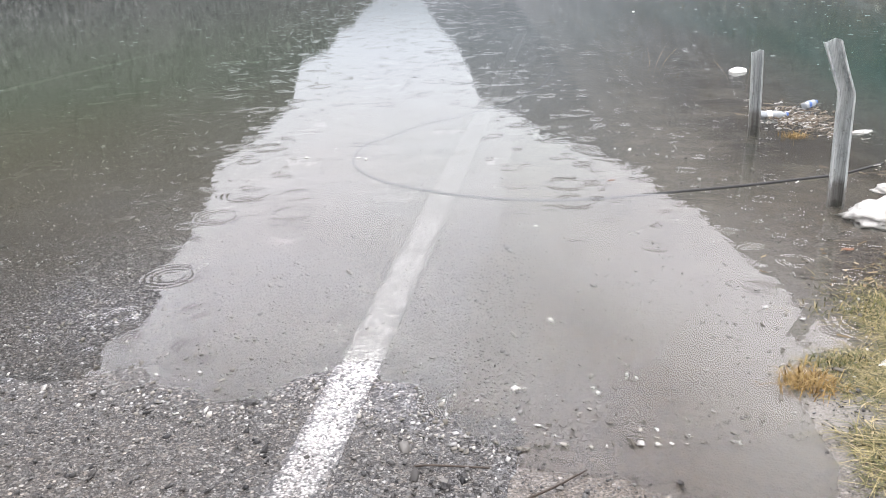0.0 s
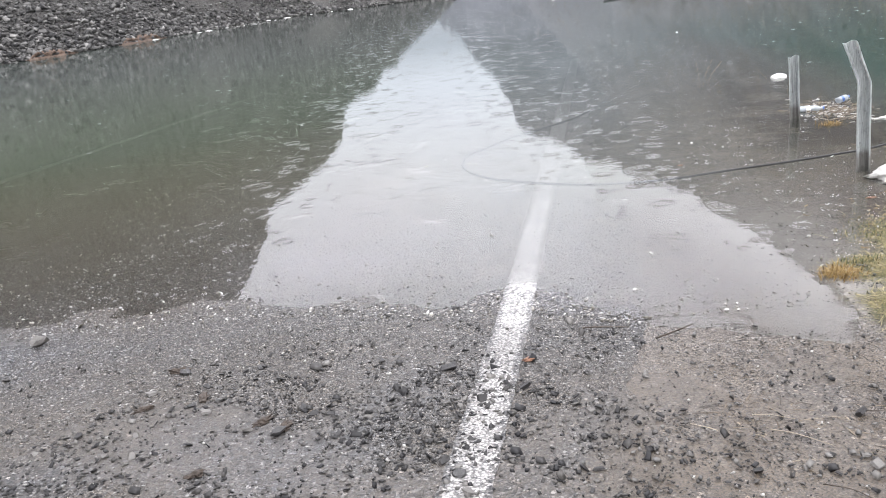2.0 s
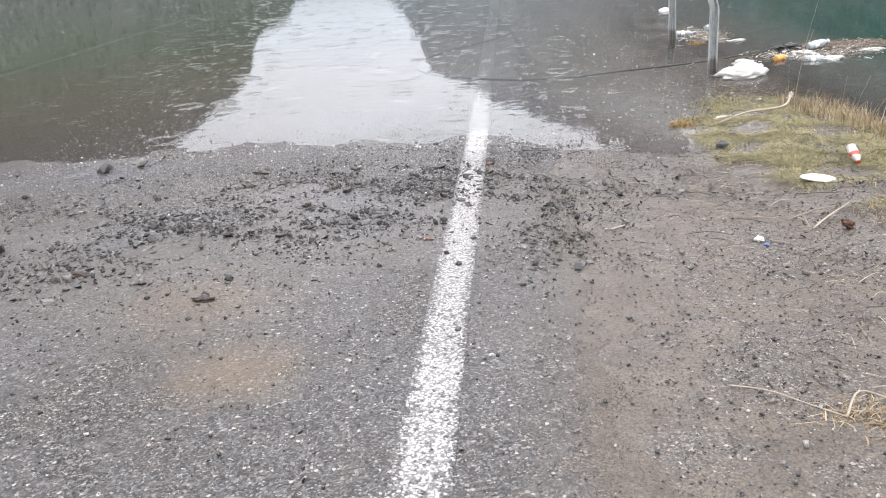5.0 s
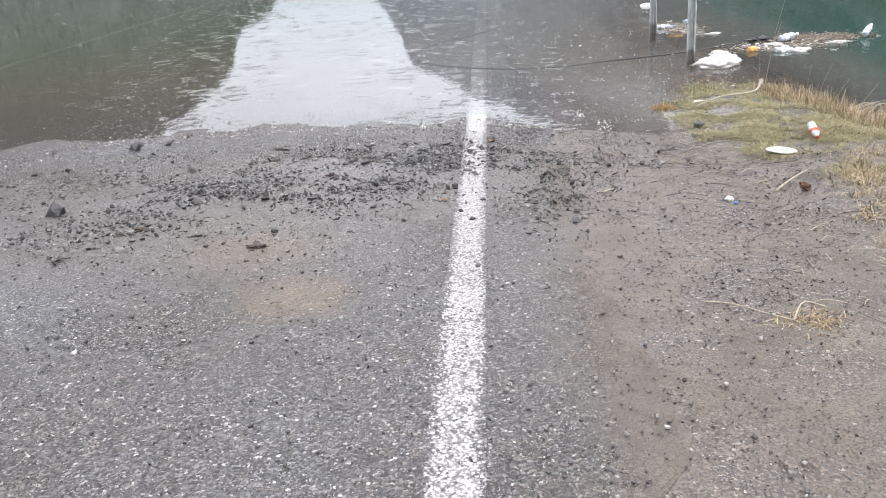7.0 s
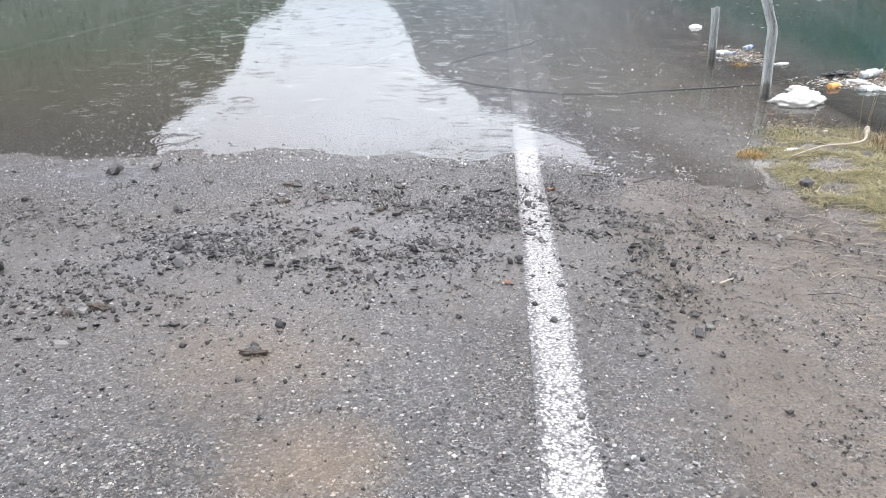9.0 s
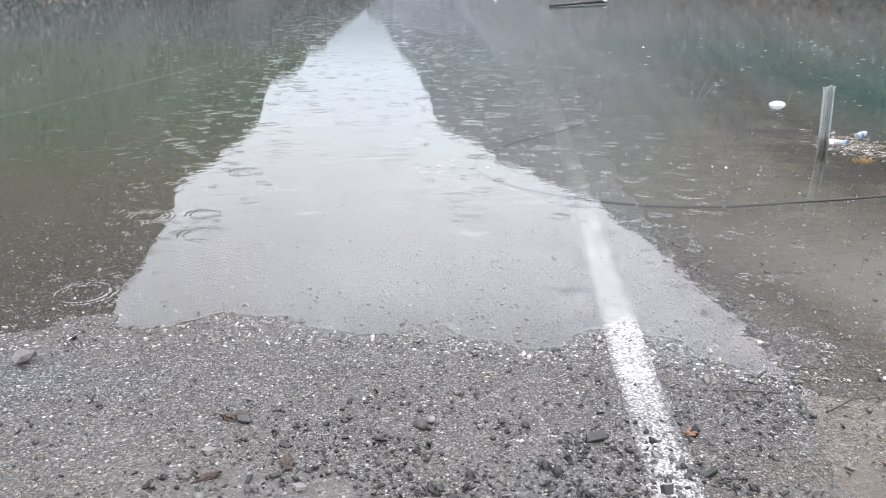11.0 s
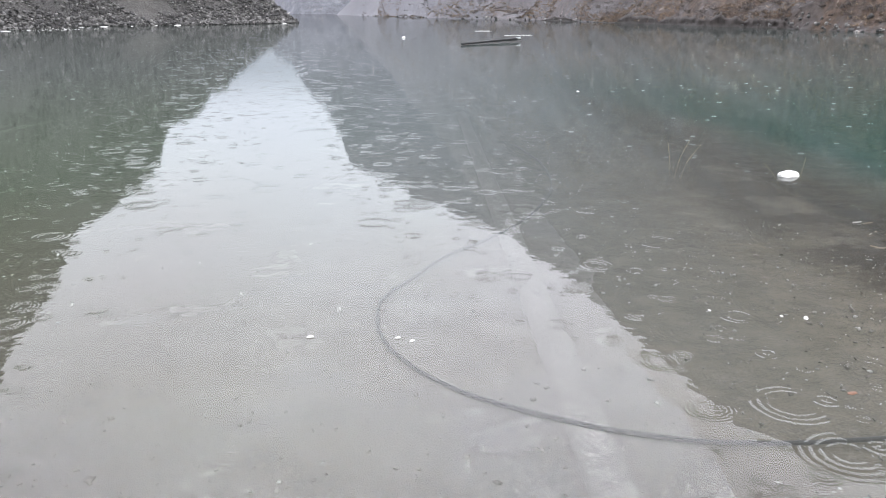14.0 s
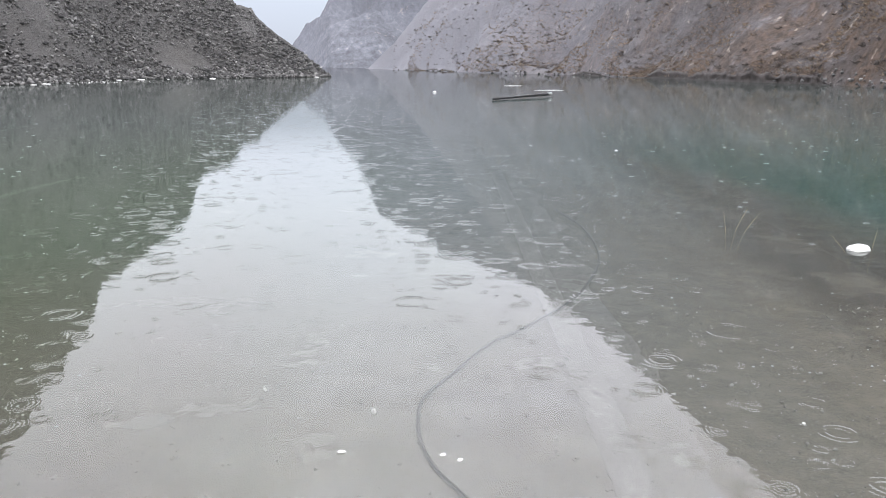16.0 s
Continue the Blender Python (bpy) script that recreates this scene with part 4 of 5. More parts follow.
DARK_BANK = "dark undercut bank of wet soil at the foot of the hillside"
soil_bank(16.6, 19.2, 0.8, 2, RIGHT_AZ, RIGHT_R, M_SOIL, DARK_BANK)
soil_bank(21.4, 33.0, 1.15, 6, RIGHT_AZ, RIGHT_R, M_SOIL, DARK_BANK)
soil_bank(-23.9, -20.6, 0.7, 14, LEFT_AZ, LEFT_R, M_RUSTSOIL, "rust-brown soil bank at the foot of the scree")
soil_bank(-30.0, -26.6, 0.6, 9, LEFT_AZ, LEFT_R, M_RUSTSOIL, "rust-brown soil bank at the foot of the scree")


# ---- loose stone on the road ----
rng = np.random.default_rng(11)


def strewn(count, x0, x1, y0, y1, weight):
    """Spots on dry road and verge, kept by weight(x, y)."""
    x = rng.uniform(x0, x1, count * 10)
    y = rng.uniform(y0, y1, count * 10)
    w = weight(x, y) * (beyond_shore(x, y) < 0.12)
    ok = rng.uniform(0, 1, len(x)) < w
    x, y = x[ok][:count], y[ok][:count]
    return x, y, road_z(x, y)


def clumpy(x, y):
    return np.clip(0.45 + 0.9 * wavy(x * 1.6, y * 2.3, 3.0) + 0.5 * wavy(x * 7, y * 9, 1.0), 0.05, 1)


def ridge_of_crumbs(x, y):
    """Two drifts of dark crumbs that cross the ramp, one each side of the line."""
    a = np.exp(-((y - 0.95 - 0.35 * (x + 1.2)) / 0.55) ** 2) * (x < -0.5) * np.exp(-((x + 1.7) / 1.3) ** 2)
    b = np.exp(-((x + 0.32 - 0.1 * y) / 0.22) ** 2) * np.exp(-((y - 0.7) / 0.8) ** 2)
    c = np.exp(-((x + 1.0) / 0.5) ** 2) * np.exp(-((y - 1.6) / 0.5) ** 2)
    d = np.exp(-((y - 1.0) / 0.9) ** 2) * np.where(x > -0.1, 0.17, 0.33)
    return np.clip(a + b + c + d, 0, 1) * clumpy(x, y)


x, y, z = strewn(9500, -4.6, 1.1, -1.2, 2.9, ridge_of_crumbs)
scatter("crumbs", np.column_stack([x, y, z, rng.gamma(1.1, 0.0031, len(x)) + 0.0033]), M_CRUMB, "dark asphalt crumbs strewn across the wet ramp", "gravel", 0.22, 6, 0.35)
x, y, z = strewn(11000, -4.6, 1.6, -4.0, 2.9, lambda x, y: 0.25 * clumpy(x + 3, y) + 0.05 + 0.3 * (x > -0.3) * clumpy(x, y + 2))
scatter("gravel", np.column_stack([x, y, z, rng.gamma(1.2, 0.0014, len(x)) + 0.0019]), M_CRUMB, "small dark stones lying on the wet road", "gravel", 0.32, 7)
x, y, z = strewn(11000, -4.6, 2.2, -4.4, 2.9, lambda x, y: 0.3 * clumpy(x - 2, y + 1) + 0.2)
scatter("grit", np.column_stack([x, y, z, rng.gamma(2.0, 0.0012, len(x)) + 0.0022]), M_GRIT, "pale and grey grit on the road surface", "gravel", 0.6, 8, 0.4)
x, y, z = strewn(16000, -0.5, 2.2, -4.0, 2.6, lambda x, y: 0.10 + 0.7 * clumpy(x + 1, y - 3) ** 2)
scatter("mud_grit", np.column_stack([x, y, z - 0.004, rng.gamma(1.1, 0.0012, len(x)) + 0.0017]), M_CRUMB, "fine dark grit pressed into the muddy shoulder", "gravel", 0.26, 12, 0.3)
x = rng.uniform(-4, 2.6, 9000)
y = 2.2 + 6.0 * rng.uniform(0, 1, 9000) ** 1.8
under = beyond_shore(x, y) > 0.04
x, y = x[under], y[under]
scatter("sunken_grit", np.column_stack([x, y, road_z(x, y), rng.gamma(1.6, 0.0022, len(x)) + 0.0025]), M_SUNKEN, "grit and scraps on the drowned road bed", "gravel", 0.25, 9, 0.5)
y = 2.1 + 2.4 * rng.uniform(0, 1, 15000) ** 1.3
x = -0.80 + 0.155 * y + rng.uniform(-3.2, 0.65, 15000)
under = beyond_shore(x, y) > 0.05
x, y = x[under], y[under]
scatter("sunken_gravel", np.column_stack([x, y, road_z(x, y) - 0.003, rng.gamma(1.6, 0.0017, len(x)) + 0.0026]), M_CRUMB_WET, "loose grey stones under the shallow water", "gravel", 0.3, 13, 0.4)

crumb_r = np.random.default_rng(15)
crumb_mesh = []
for i in range(14):
    bm = bmesh.new()
    bv = [bm.verts.new(p) for p in shard(crumb_r, 0.30)]
    for f in CUBE_F:
        bm.faces.new([bv[k] for k in f])
    bmesh.ops.bevel(bm, geom=bm.edges[:], offset=0.06, segments=1, affect="EDGES")
    me = bpy.data.meshes.new("crumb")
    bm.to_mesh(me)
    bm.free()
    me.materials.append(M_CRUMB_BIG if i % 7 else M_STONE_PALE)
    crumb_mesh.append(me)
x, y, z = strewn(290, -4.2, 0.9, -0.9, 2.5, ridge_of_crumbs)
for i in range(len(x)):
    s = 0.010 + crumb_r.gamma(1.2, 0.005)
    ob = new("crumb", crumb_mesh[i % 14])
    ob.scale = (s, s, s)
    ob.rotation_euler = (0, 0, crumb_r.uniform(0, 6.28))
    ob.location = (x[i], y[i], z[i] + 0.3 * s)
    pale = i % 7 == 0
    tagged(ob, "pale flat stone lying on the wet ramp" if pale else "dark broken lump of asphalt on the wet ramp", "stone", "asphalt crumbs")

rock_r = np.random.default_rng(5)
ROCKS = ((-3.24, 0.55, 0.078, 0), (-2.62, 1.45, 0.036, 0), (-2.41, 0.52, 0.042, 0), (-3.24, 2.42, 0.075, 0), (-3.02, 2.55, 0.055, 1), (-1.99, 1.95, 0.035, 0),
         (-2.10, 0.30, 0.026, 0), (-1.39, 1.25, 0.036, 0), (-1.18, 0.64, 0.028, 0), (-0.71, 0.88, 0.030, 0), (-0.83, -0.22, 0.024, 0), (-0.74, 2.56, 0.024, 0),
         (-2.67, 0.02, 0.030, 1), (-0.26, -0.20, 0.022, 0), (1.20, 1.68, 0.05, 0), (1.42, 2.02, 0.03, 0), (1.95, 2.25, 0.05, 0), (-1.95, -0.40, 0.024, 0))
for rx, ry, rs, pale in ROCKS:
    v = chunk(rock_r, 0.55) * rs
    bm = bmesh.new()
    bv = [bm.verts.new(p) for p in v]
    for f in ICO_F:
        bm.faces.new([bv[i] for i in f])
    bmesh.ops.subdivide_edges(bm, edges=bm.edges[:], cuts=1, use_grid_fill=True)
    for p in bm.verts:
        p.co *= 1 + 0.16 * noise.noise(p.co / rs * 2.1 + Vector((rx, ry, 0)))
    low = min(p.co.z for p in bm.verts)
    me = bpy.data.meshes.new("rock")
    bm.to_mesh(me)
    bm.free()
    me.materials.append(M_STONE_PALE if pale else M_STONE)
    ob = new("rock", me)
    ob.location = (rx, ry, float(road_z(rx, ry)) - low * 0.85)
    tagged(ob, "pale wet stone lying on the road" if pale else "dark angular wet stone lying on the ground", "stone", "loose stones")


# ---- guard rail posts ----
def post(base, bend, top, turn, label):
    """A bent-open channel post: web and two lipped flanges, thin steel, along base, bend and top."""
    w, d, lip, t = 0.044, 0.034, 0.012, 0.005
    outer = [(-w + lip, -d), (-w, -d), (-w, d * 0.2), (-w * 0.45, d), (w * 0.45, d), (w, d * 0.2), (w, -d), (w - lip, -d)]
    inner = [(w - lip, -d + t), (w - t, -d + t), (w - t, d * 0.2 - t * 0.4), (w * 0.42, d - t), (-w * 0.42, d - t), (-w + t, d * 0.2 - t * 0.4), (-w + t, -d + t), (-w + lip, -d + t)]
    ring = outer + inner
    spine = [np.array(base) + (0, 0, -0.45), np.array(base)]
    b = np.array(bend)
    for f in (0.5, 0.88, 0.96):
        spine.append(np.array(base) * (1 - f) + b * f)
    spine += [b * 0.95 + np.array(top) * 0.05, b * 0.85 + np.array(top) * 0.15, b * 0.4 + np.array(top) * 0.6, np.array(top)]
    c, s = math.cos(turn), math.sin(turn)
    verts, faces = [], []
    for i, p in enumerate(spine):
        wide = 1 + 0.05 * (i == len(spine) - 1)
        for x, y in ring:
            verts.append((p[0] + (x * c - y * s) * wide, p[1] + (x * s + y * c) * wide, p[2] + 0.012 * (i == len(spine) - 1) * math.sin(60 * x)))
    n = len(ring)
    for i in range(len(spine) - 1):
        for k in range(n):
            a, bb = i * n + k, i * n + (k + 1) % n
            faces.append((a, bb, bb + n, a + n))
    m = n // 2
    for i0 in (0, (len(spine) - 1) * n):
        for k in range(m - 1):
            faces.append((i0 + k, i0 + k + 1, i0 + n - 2 - k, i0 + n - 1 - k))
    ob = solid("guard_rail_post", verts, faces, M_STEEL)
    return tagged(ob, label, "post", "guard rail posts")


post((2.27, 4.5, 0.0), (2.257, 4.52, 0.63), (2.16, 4.56, 0.915), -0.25, "galvanised steel guard rail post bent near its top, standing in water")
post((2.555, 6.5, 0.0), (2.54, 6.5, 0.35), (2.525, 6.5, 0.60), -0.25, "straight galvanised steel guard rail post standing in water")


# ---- hose ----
HOSE = ((2.95, 5.25), (2.6, 5.06), (2.3, 4.98), (1.82, 4.88), (1.3, 4.82), (0.96, 4.85), (0.4, 4.95), (0.0, 5.13), (-0.31, 5.38), (-0.50, 5.61), (-0.62, 5.85), (-0.69, 6.1),
        (-0.70, 6.4), (-0.63, 6.76), (-0.42, 7.1), (-0.17, 7.49), (0.23, 7.92), (0.6, 8.38), (0.98, 9.04), (1.3, 9.8), (1.55, 11.0), (1.62, 12.4))
line = catmull([(a, b, 0) for a, b in HOSE], 10)
rest = road_z(line[:, 0], line[:, 1]) + 0.014
line[:, 2] = rest + (0.001 - rest) * smoothstep(0.6, 1.6, line[:, 0]) * (line[:, 1] < 6)
hv, hf = tube(line, (0.0095, 0.0095), 10)
tagged(solid("hose", hv, hf, M_HOSE, smooth=True), "black rubber hose curving through the shallow water", "hose")


# ---- plastic sack, bottles and drift ----
def lump(name, sx, sy, sz, rough, seed, material, m, label, category, folds=5.0):
    """A slack, creased body, flat below."""
    bm = bmesh.new()
    bmesh.ops.create_icosphere(bm, subdivisions=4, radius=1.0)
    for v in bm.verts:
        p = v.co.copy()
        n = noise.fractal(p * folds * 0.4 + Vector((seed, 0, 0)), 0.8, 2.0, 4)
        crease = abs(noise.noise(Vector((p.x * folds * 0.5, p.y * folds, p.z * 1.5)) + Vector((0, seed, 0))))
        k = 1 + rough * n - rough * 0.8 * crease
        v.co = Vector((p.x * sx * k, p.y * sy * k, (p.z if p.z > 0 else p.z * 0.55) * sz * k))
    me = bpy.data.meshes.new(name)
    bm.to_mesh(me)
    bm.free()
    me.materials.append(material)
    me.polygons.foreach_set("use_smooth", [True] * len(me.polygons))
    ob = new(name, me)
    ob.matrix_world = m
    return tagged(ob, label, category)


lump("plastic_sack", 0.27, 0.19, 0.085, 0.26, 2.0, M_SACK, pose(2.46, 4.22, 0.008, 0, -3, 12), "slack white plastic sack half sunk beside the post", "sack", 6.5)
lump("plastic_sack", 0.12, 0.05, 0.05, 0.25, 9.0, M_SACK, pose(2.62, 4.52, 0.04, 0, 5, -8), "small rolled white plastic sack afloat behind the larger one", "sack", 5.0)


def bottle(m, length, radius, body, cap, label, wrap=None, dent=0.06, seed=0, neck_label="screw cap", w0=0.25, w1=0.43):
    """A drinks bottle on its side: body, wrap and cap."""
    ob = thing("plastic_bottle", m, label, "bottle")
    L, r = length, radius
    prof = [(0, r * 0.55), (0.01 * L, r * 0.85), (0.05 * L, r), (0.16 * L, r * 0.98), (0.2 * L, r * 0.92), (0.24 * L, r), (0.42 * L, r), (0.46 * L, r * 0.93), (0.5 * L, r), (0.66 * L, r),
            (0.76 * L, r * 0.82), (0.84 * L, r * 0.52), (0.89 * L, r * 0.36), (0.95 * L, r * 0.35)]
    v, f = lathe(prof, 18, 0.92, dent, seed)
    solid("body", v, f, body, ob, smooth=True)
    v, f = lathe([(0.93 * L, r * 0.40), (0.94 * L, r * 0.43), (0.995 * L, r * 0.43), (L, r * 0.38)], 14)
    solid("cap", v, f, cap, ob, neck_label)
    if wrap:
        v, f = lathe([(w0 * L, r * 1.012), (w0 * L + 0.02 * L, r * 1.02), (w1 * L - 0.02 * L, r * 1.02), (w1 * L, r * 1.012)], 18, 0.92, dent, seed)
        solid("wrap", v, f, wrap, ob, "printed paper wrap")
    return ob


bottle(pose(2.72, 6.82, 0.02, 0, 0, -6), 0.24, 0.038, M_CLEAR, M_BLUE, "clear plastic bottle floating beside the straight post", M_FOAM)
bottle(pose(3.20, 7.05, 0.03, 0, -8, 25), 0.16, 0.035, M_CLEAR, M_BLUE, "crushed clear bottle with a blue cap in the drift", M_BLUE, 0.15, 3)
bottle(pose(3.06, 4.75, 0.022, 0, 0, 24), 0.17, 0.036, M_ORANGE, M_FOAM, "orange plastic bottle floating among white drift", None, 0.08, 4)
bottle(pose(3.32, 4.66, 0.012, 0, 0, -8), 0.26, 0.042, M_CLEAR, M_FOAM, "clear plastic bottle floating among white drift", M_FOAM, 0.08, 5)
bottle(pose(3.62, 5.15, 0.045, 0, -10, 8), 0.26, 0.046, M_CLEAR, M_FOAM, "large clear plastic bottle riding on the drift", M_FOAM, 0.06, 6)
bottle(pose(4.70, 5.15, 0.03, 0, -25, 40), 0.22, 0.04, M_CLEAR, M_FOAM, "clear bottle tipped up at the end of the drift", None, 0.1, 7)
bottle(pose(1.69, 0.95, float(ground_z(1.69, 0.95)) + 0.085, 0, 18, -102), 0.17, 0.028, M_SACK, M_RED, "white and red plastic bottle lying on the grass", M_RED, 0.1, 8, "red cap", 0.47, 0.67)
lump("black_bag", 0.17, 0.07, 0.045, 0.5, 4.0, M_BLACK, pose(3.50, 5.36, 0.01, 0, 0, 6), "crumpled black plastic bag on the drift", "bag", 6.0)
lump("foam_block", 0.17, 0.08, 0.035, 0.5, 6.0, M_SACK, pose(3.62, 4.62, 0.0, 0, 0, 8), "broken white foam slab floating in the drift", "foam", 4.0)
lump("foam_block", 0.14, 0.06, 0.04, 0.5, 7.0, M_SACK, pose(3.46, 4.95, 0.01, 0, 0, -12), "small white foam slab floating in the drift", "foam", 4.0)
lump("foam_block", 0.17, 0.035, 0.02, 0.5, 8.0, M_SACK, pose(4.25, 4.95, 0.0, 0, 0, 4), "long white foam strip floating in the drift", "foam", 4.0)
lump("foam_block", 0.15, 0.045, 0.015, 0.55, 3.0, M_SACK, pose(3.22, 6.12, 0.0, 0, 0, 14), "flat white foam strip floating past the posts", "foam", 4.0)
lump("foam_float", 0.105, 0.075, 0.045, 0.12, 1.0, M_FOAM, pose(3.40, 9.2, 0.005, 0, 0, 3), "white foam float caught on a drowned twig", "float", 3.0)


def raft(name, cx, cy, sx, sy, count, seed, material, label, size=1.0):
    """Scraps, stalks and chips floating close together."""
    r = np.random.default_rng(seed)
    verts, faces = [], []
    for _ in range(count):
        x, y = cx + r.normal(0, sx), cy + r.normal(0, sy)
        a, L, w = r.uniform(-0.9, 0.9), r.uniform(0.02, 0.16), r.uniform(0.003, 0.012)
        if r.uniform() < 0.3:
            L, w = r.uniform(0.02, 0.05), r.uniform(0.01, 0.02)
        L, w = L * size, w * size
        dx, dy = math.cos(a) * L / 2, math.sin(a) * L / 2
        px, py = -math.sin(a) * w, math.cos(a) * w
        z, h, tip = r.uniform(0.0, 0.02) * size, r.uniform(0.004, 0.012) * size, r.normal(0, 0.012) * size
        k = len(verts)
        for s, zz in ((-1, z), (1, z + tip)):
            verts += [(x + s * dx + px, y + s * dy + py, zz), (x + s * dx - px, y + s * dy - py, zz), (x + s * dx, y + s * dy, zz + h)]
        faces += [(k, k + 1, k + 4, k + 3), (k + 1, k + 2, k + 5, k + 4), (k + 2, k, k + 3, k + 5), (k, k + 2, k + 1), (k + 3, k + 4, k + 5)]
    return tagged(solid(name, verts, faces, material), label, "driftwood", kind="stuff")


raft("drift", 4.15, 5.3, 0.30, 0.13, 1300, 21, M_DRIFT, "raft of brown reeds and twigs floating on the lake", 0.65)
raft("drift", 3.6, 4.95, 0.32, 0.16, 800, 22, M_LITTER, "pale scraps and twigs floating in the raft", 0.6)
raft("drift", 3.02, 6.65, 0.16, 0.28, 480, 23, M_LITTER, "scraps and twigs floating behind the posts", 0.6)
raft("drift", 2.0, 3.45, 0.22, 0.22, 60, 24, M_STRAW, "straw floating in the shallows by the grass", 0.45)
raft("drift", -19.0, 72.0, 1.6, 3.0, 120, 25, M_FOAM, "pale scraps floating along the scree shore")


# ---- grass, straw, reeds ----
def blades(name, spots, lo, hi, width, material, label, category, seed, lay=0.6, kind="stuff", rise=1.0):
    """Bent grass blades, two quads and a tip each."""
    r = np.random.default_rng(seed)
    verts, faces = [], []
    for x, y, z in spots:
        L = r.uniform(lo, hi)
        a, b = r.uniform(0, 6.283), r.uniform(0.15, 1.0) * lay
        dx, dy = math.cos(a), math.sin(a)
        w = width * r.uniform(0.6, 1.3)
        px, py = -dy * w, dx * w
        k = len(verts)
        for f, q in ((0, 1.0), (0.4, 0.85), (0.75, 0.55)):
            out = L * f * b * (0.6 + f)
            up = L * f * max(0.12, 1 - b * f) * rise
            verts += [(x + dx * out + px * q, y + dy * out + py * q, z + up), (x + dx * out - px * q, y + dy * out - py * q, z + up)]
        out, up = L * b * 1.6, L * max(0.08, 1 - b * 1.05) * rise
        verts.append((x + dx * out, y + dy * out, z + up))
        faces += [(k, k + 1, k + 3, k + 2), (k + 2, k + 3, k + 5, k + 4), (k + 4, k + 5, k + 6)]
    return tagged(solid(name, verts, faces, material), label, category, kind=kind)


def patch(count, x0, x1, y0, y1, weight, seed):
    r = np.random.default_rng(seed)
    x, y = r.uniform(x0, x1, count * 4), r.uniform(y0, y1, count * 4)
    ok = r.uniform(0, 1, len(x)) < weight(x, y)
    x, y = x[ok][:count], y[ok][:count]
    return np.stack([x, y, ground_z(x, y)], -1)


def verge_weight(x, y):
    inner = np.interp(y, (-4, -1.2, -0.6, 0.1, 0.9, 1.3, 1.9, 2.4, 3.0, 3.6), (0.9, 0.85, 1.0, 1.2, 1.12, 1.05, 1.12, 1.2, 1.6, 1.9))
    bare = 1 - 0.95 * np.exp(-(((y - 2.25 + 1.1 * (x - 1.5)) / 0.09) ** 2)) * (x > 1.35) * (x < 2.2) - 0.8 * np.exp(-(((x - 1.75) / 0.35) ** 2 + ((y - 1.6) / 0.12) ** 2)) - 0.97 * np.exp(-(((y - 0.42 - 0.1 * (x - 1.4)) / 0.17) ** 2)) * (x > 1.0)
    return np.clip((x - inner) * 5, 0, 1) * (x < np.interp(y, EDGE_Y, EDGE_X) + 0.05) * np.clip(0.42 + 1.7 * wavy(x * 4, y * 4, 6.0), 0.02, 1) * np.clip(bare, 0.05, 1) * np.clip((3.35 - y) * 1.5, 0.05, 1)


blades("grass", patch(20000, 0.9, 2.7, 0.4, 3.6, verge_weight, 31), 0.02, 0.08, 0.0020, M_GRASS, "yellow-green wet grass on the verge", "grass", 32, 1.7, rise=0.6)
blades("grass", patch(22000, 0.9, 2.7, 0.4, 3.3, verge_weight, 37), 0.025, 0.09, 0.0018, M_MAT, "matted straw-yellow grass among the green", "grass", 38, 1.8, rise=0.55)
blades("grass", patch(2600, 1.1, 2.0, -0.9, 0.2, lambda x, y: np.clip((x - 1.15 - 0.3 * (0.3 - y)) * 4, 0, 1) * np.clip(0.4 + 1.5 * wavy(x * 5, y * 5, 1.0), 0.03, 1), 48), 0.025, 0.09, 0.0018, M_MAT, "flattened yellow grass at the edge of the mud", "grass", 49, 1.6)
blades("chaff", patch(8000, 0.1, 2.3, -3.2, 1.3, lambda x, y: np.clip((x - 0.1) * 0.7, 0, 1) * np.clip(0.3 + 1.2 * wavy(x * 3, y * 4, 2.0), 0.04, 1), 39), 0.015, 0.075, 0.0026, M_CHAFF, "brown chaff and bits of stalk trodden into the mud", "chaff", 40, 1.6, rise=0.2)
blades("grass", patch(9000, 0.8, 2.6, -3.5, 0.4, verge_weight, 33), 0.03, 0.10, 0.0022, M_STRAW, "flattened straw-coloured grass beside the road", "grass", 34, 1.0)
blades("grass", patch(1500, 2.15, 2.65, 0.8, 2.9, lambda x, y: 0.5 + 0 * x, 35), 0.08, 0.22, 0.0020, M_STRAW, "taller dry grass along the water's edge", "grass", 36, 0.55)


def round_patch(count, cx, cy, rx, ry, seed, lift=0.0):
    r = np.random.default_rng(seed)
    x, y = cx + r.normal(0, rx, count), cy + r.normal(0, ry, count)
    return np.stack([x, y, np.maximum(ground_z(x, y), -0.01) + lift], -1)


blades("grass_tuft", round_patch(420, 1.24, 2.52, 0.05, 0.04, 41), 0.03, 0.08, 0.0022, M_DRY, "rusty dry grass tuft standing in the shallows", "grass", 41, 1.0)
blades("grass_tuft", round_patch(420, 1.42, 2.66, 0.09, 0.03, 42), 0.02, 0.06, 0.0022, M_GRASS, "green wet grass tuft at the water's edge", "grass", 42, 1.0)
blades("grass_tuft", round_patch(520, 1.80, 3.10, 0.13, 0.10, 43), 0.02, 0.06, 0.0022, M_GRASS, "half-drowned green grass tuft", "grass", 43, 1.0)
blades("grass_tuft", round_patch(70, -0.58, -0.05, 0.09, 0.04, 44, 0.003), 0.02, 0.05, 0.0010, M_DRIFT, "flattened dry grass on the road beside the line", "grass", 44, 1.4, rise=0.4)
blades("grass_tuft", round_patch(110, -1.52, 0.13, 0.20, 0.04, 45, 0.003), 0.02, 0.05, 0.0010, M_STRAW, "wisps of dry grass washed across the road", "grass", 45, 1.4, rise=0.4)
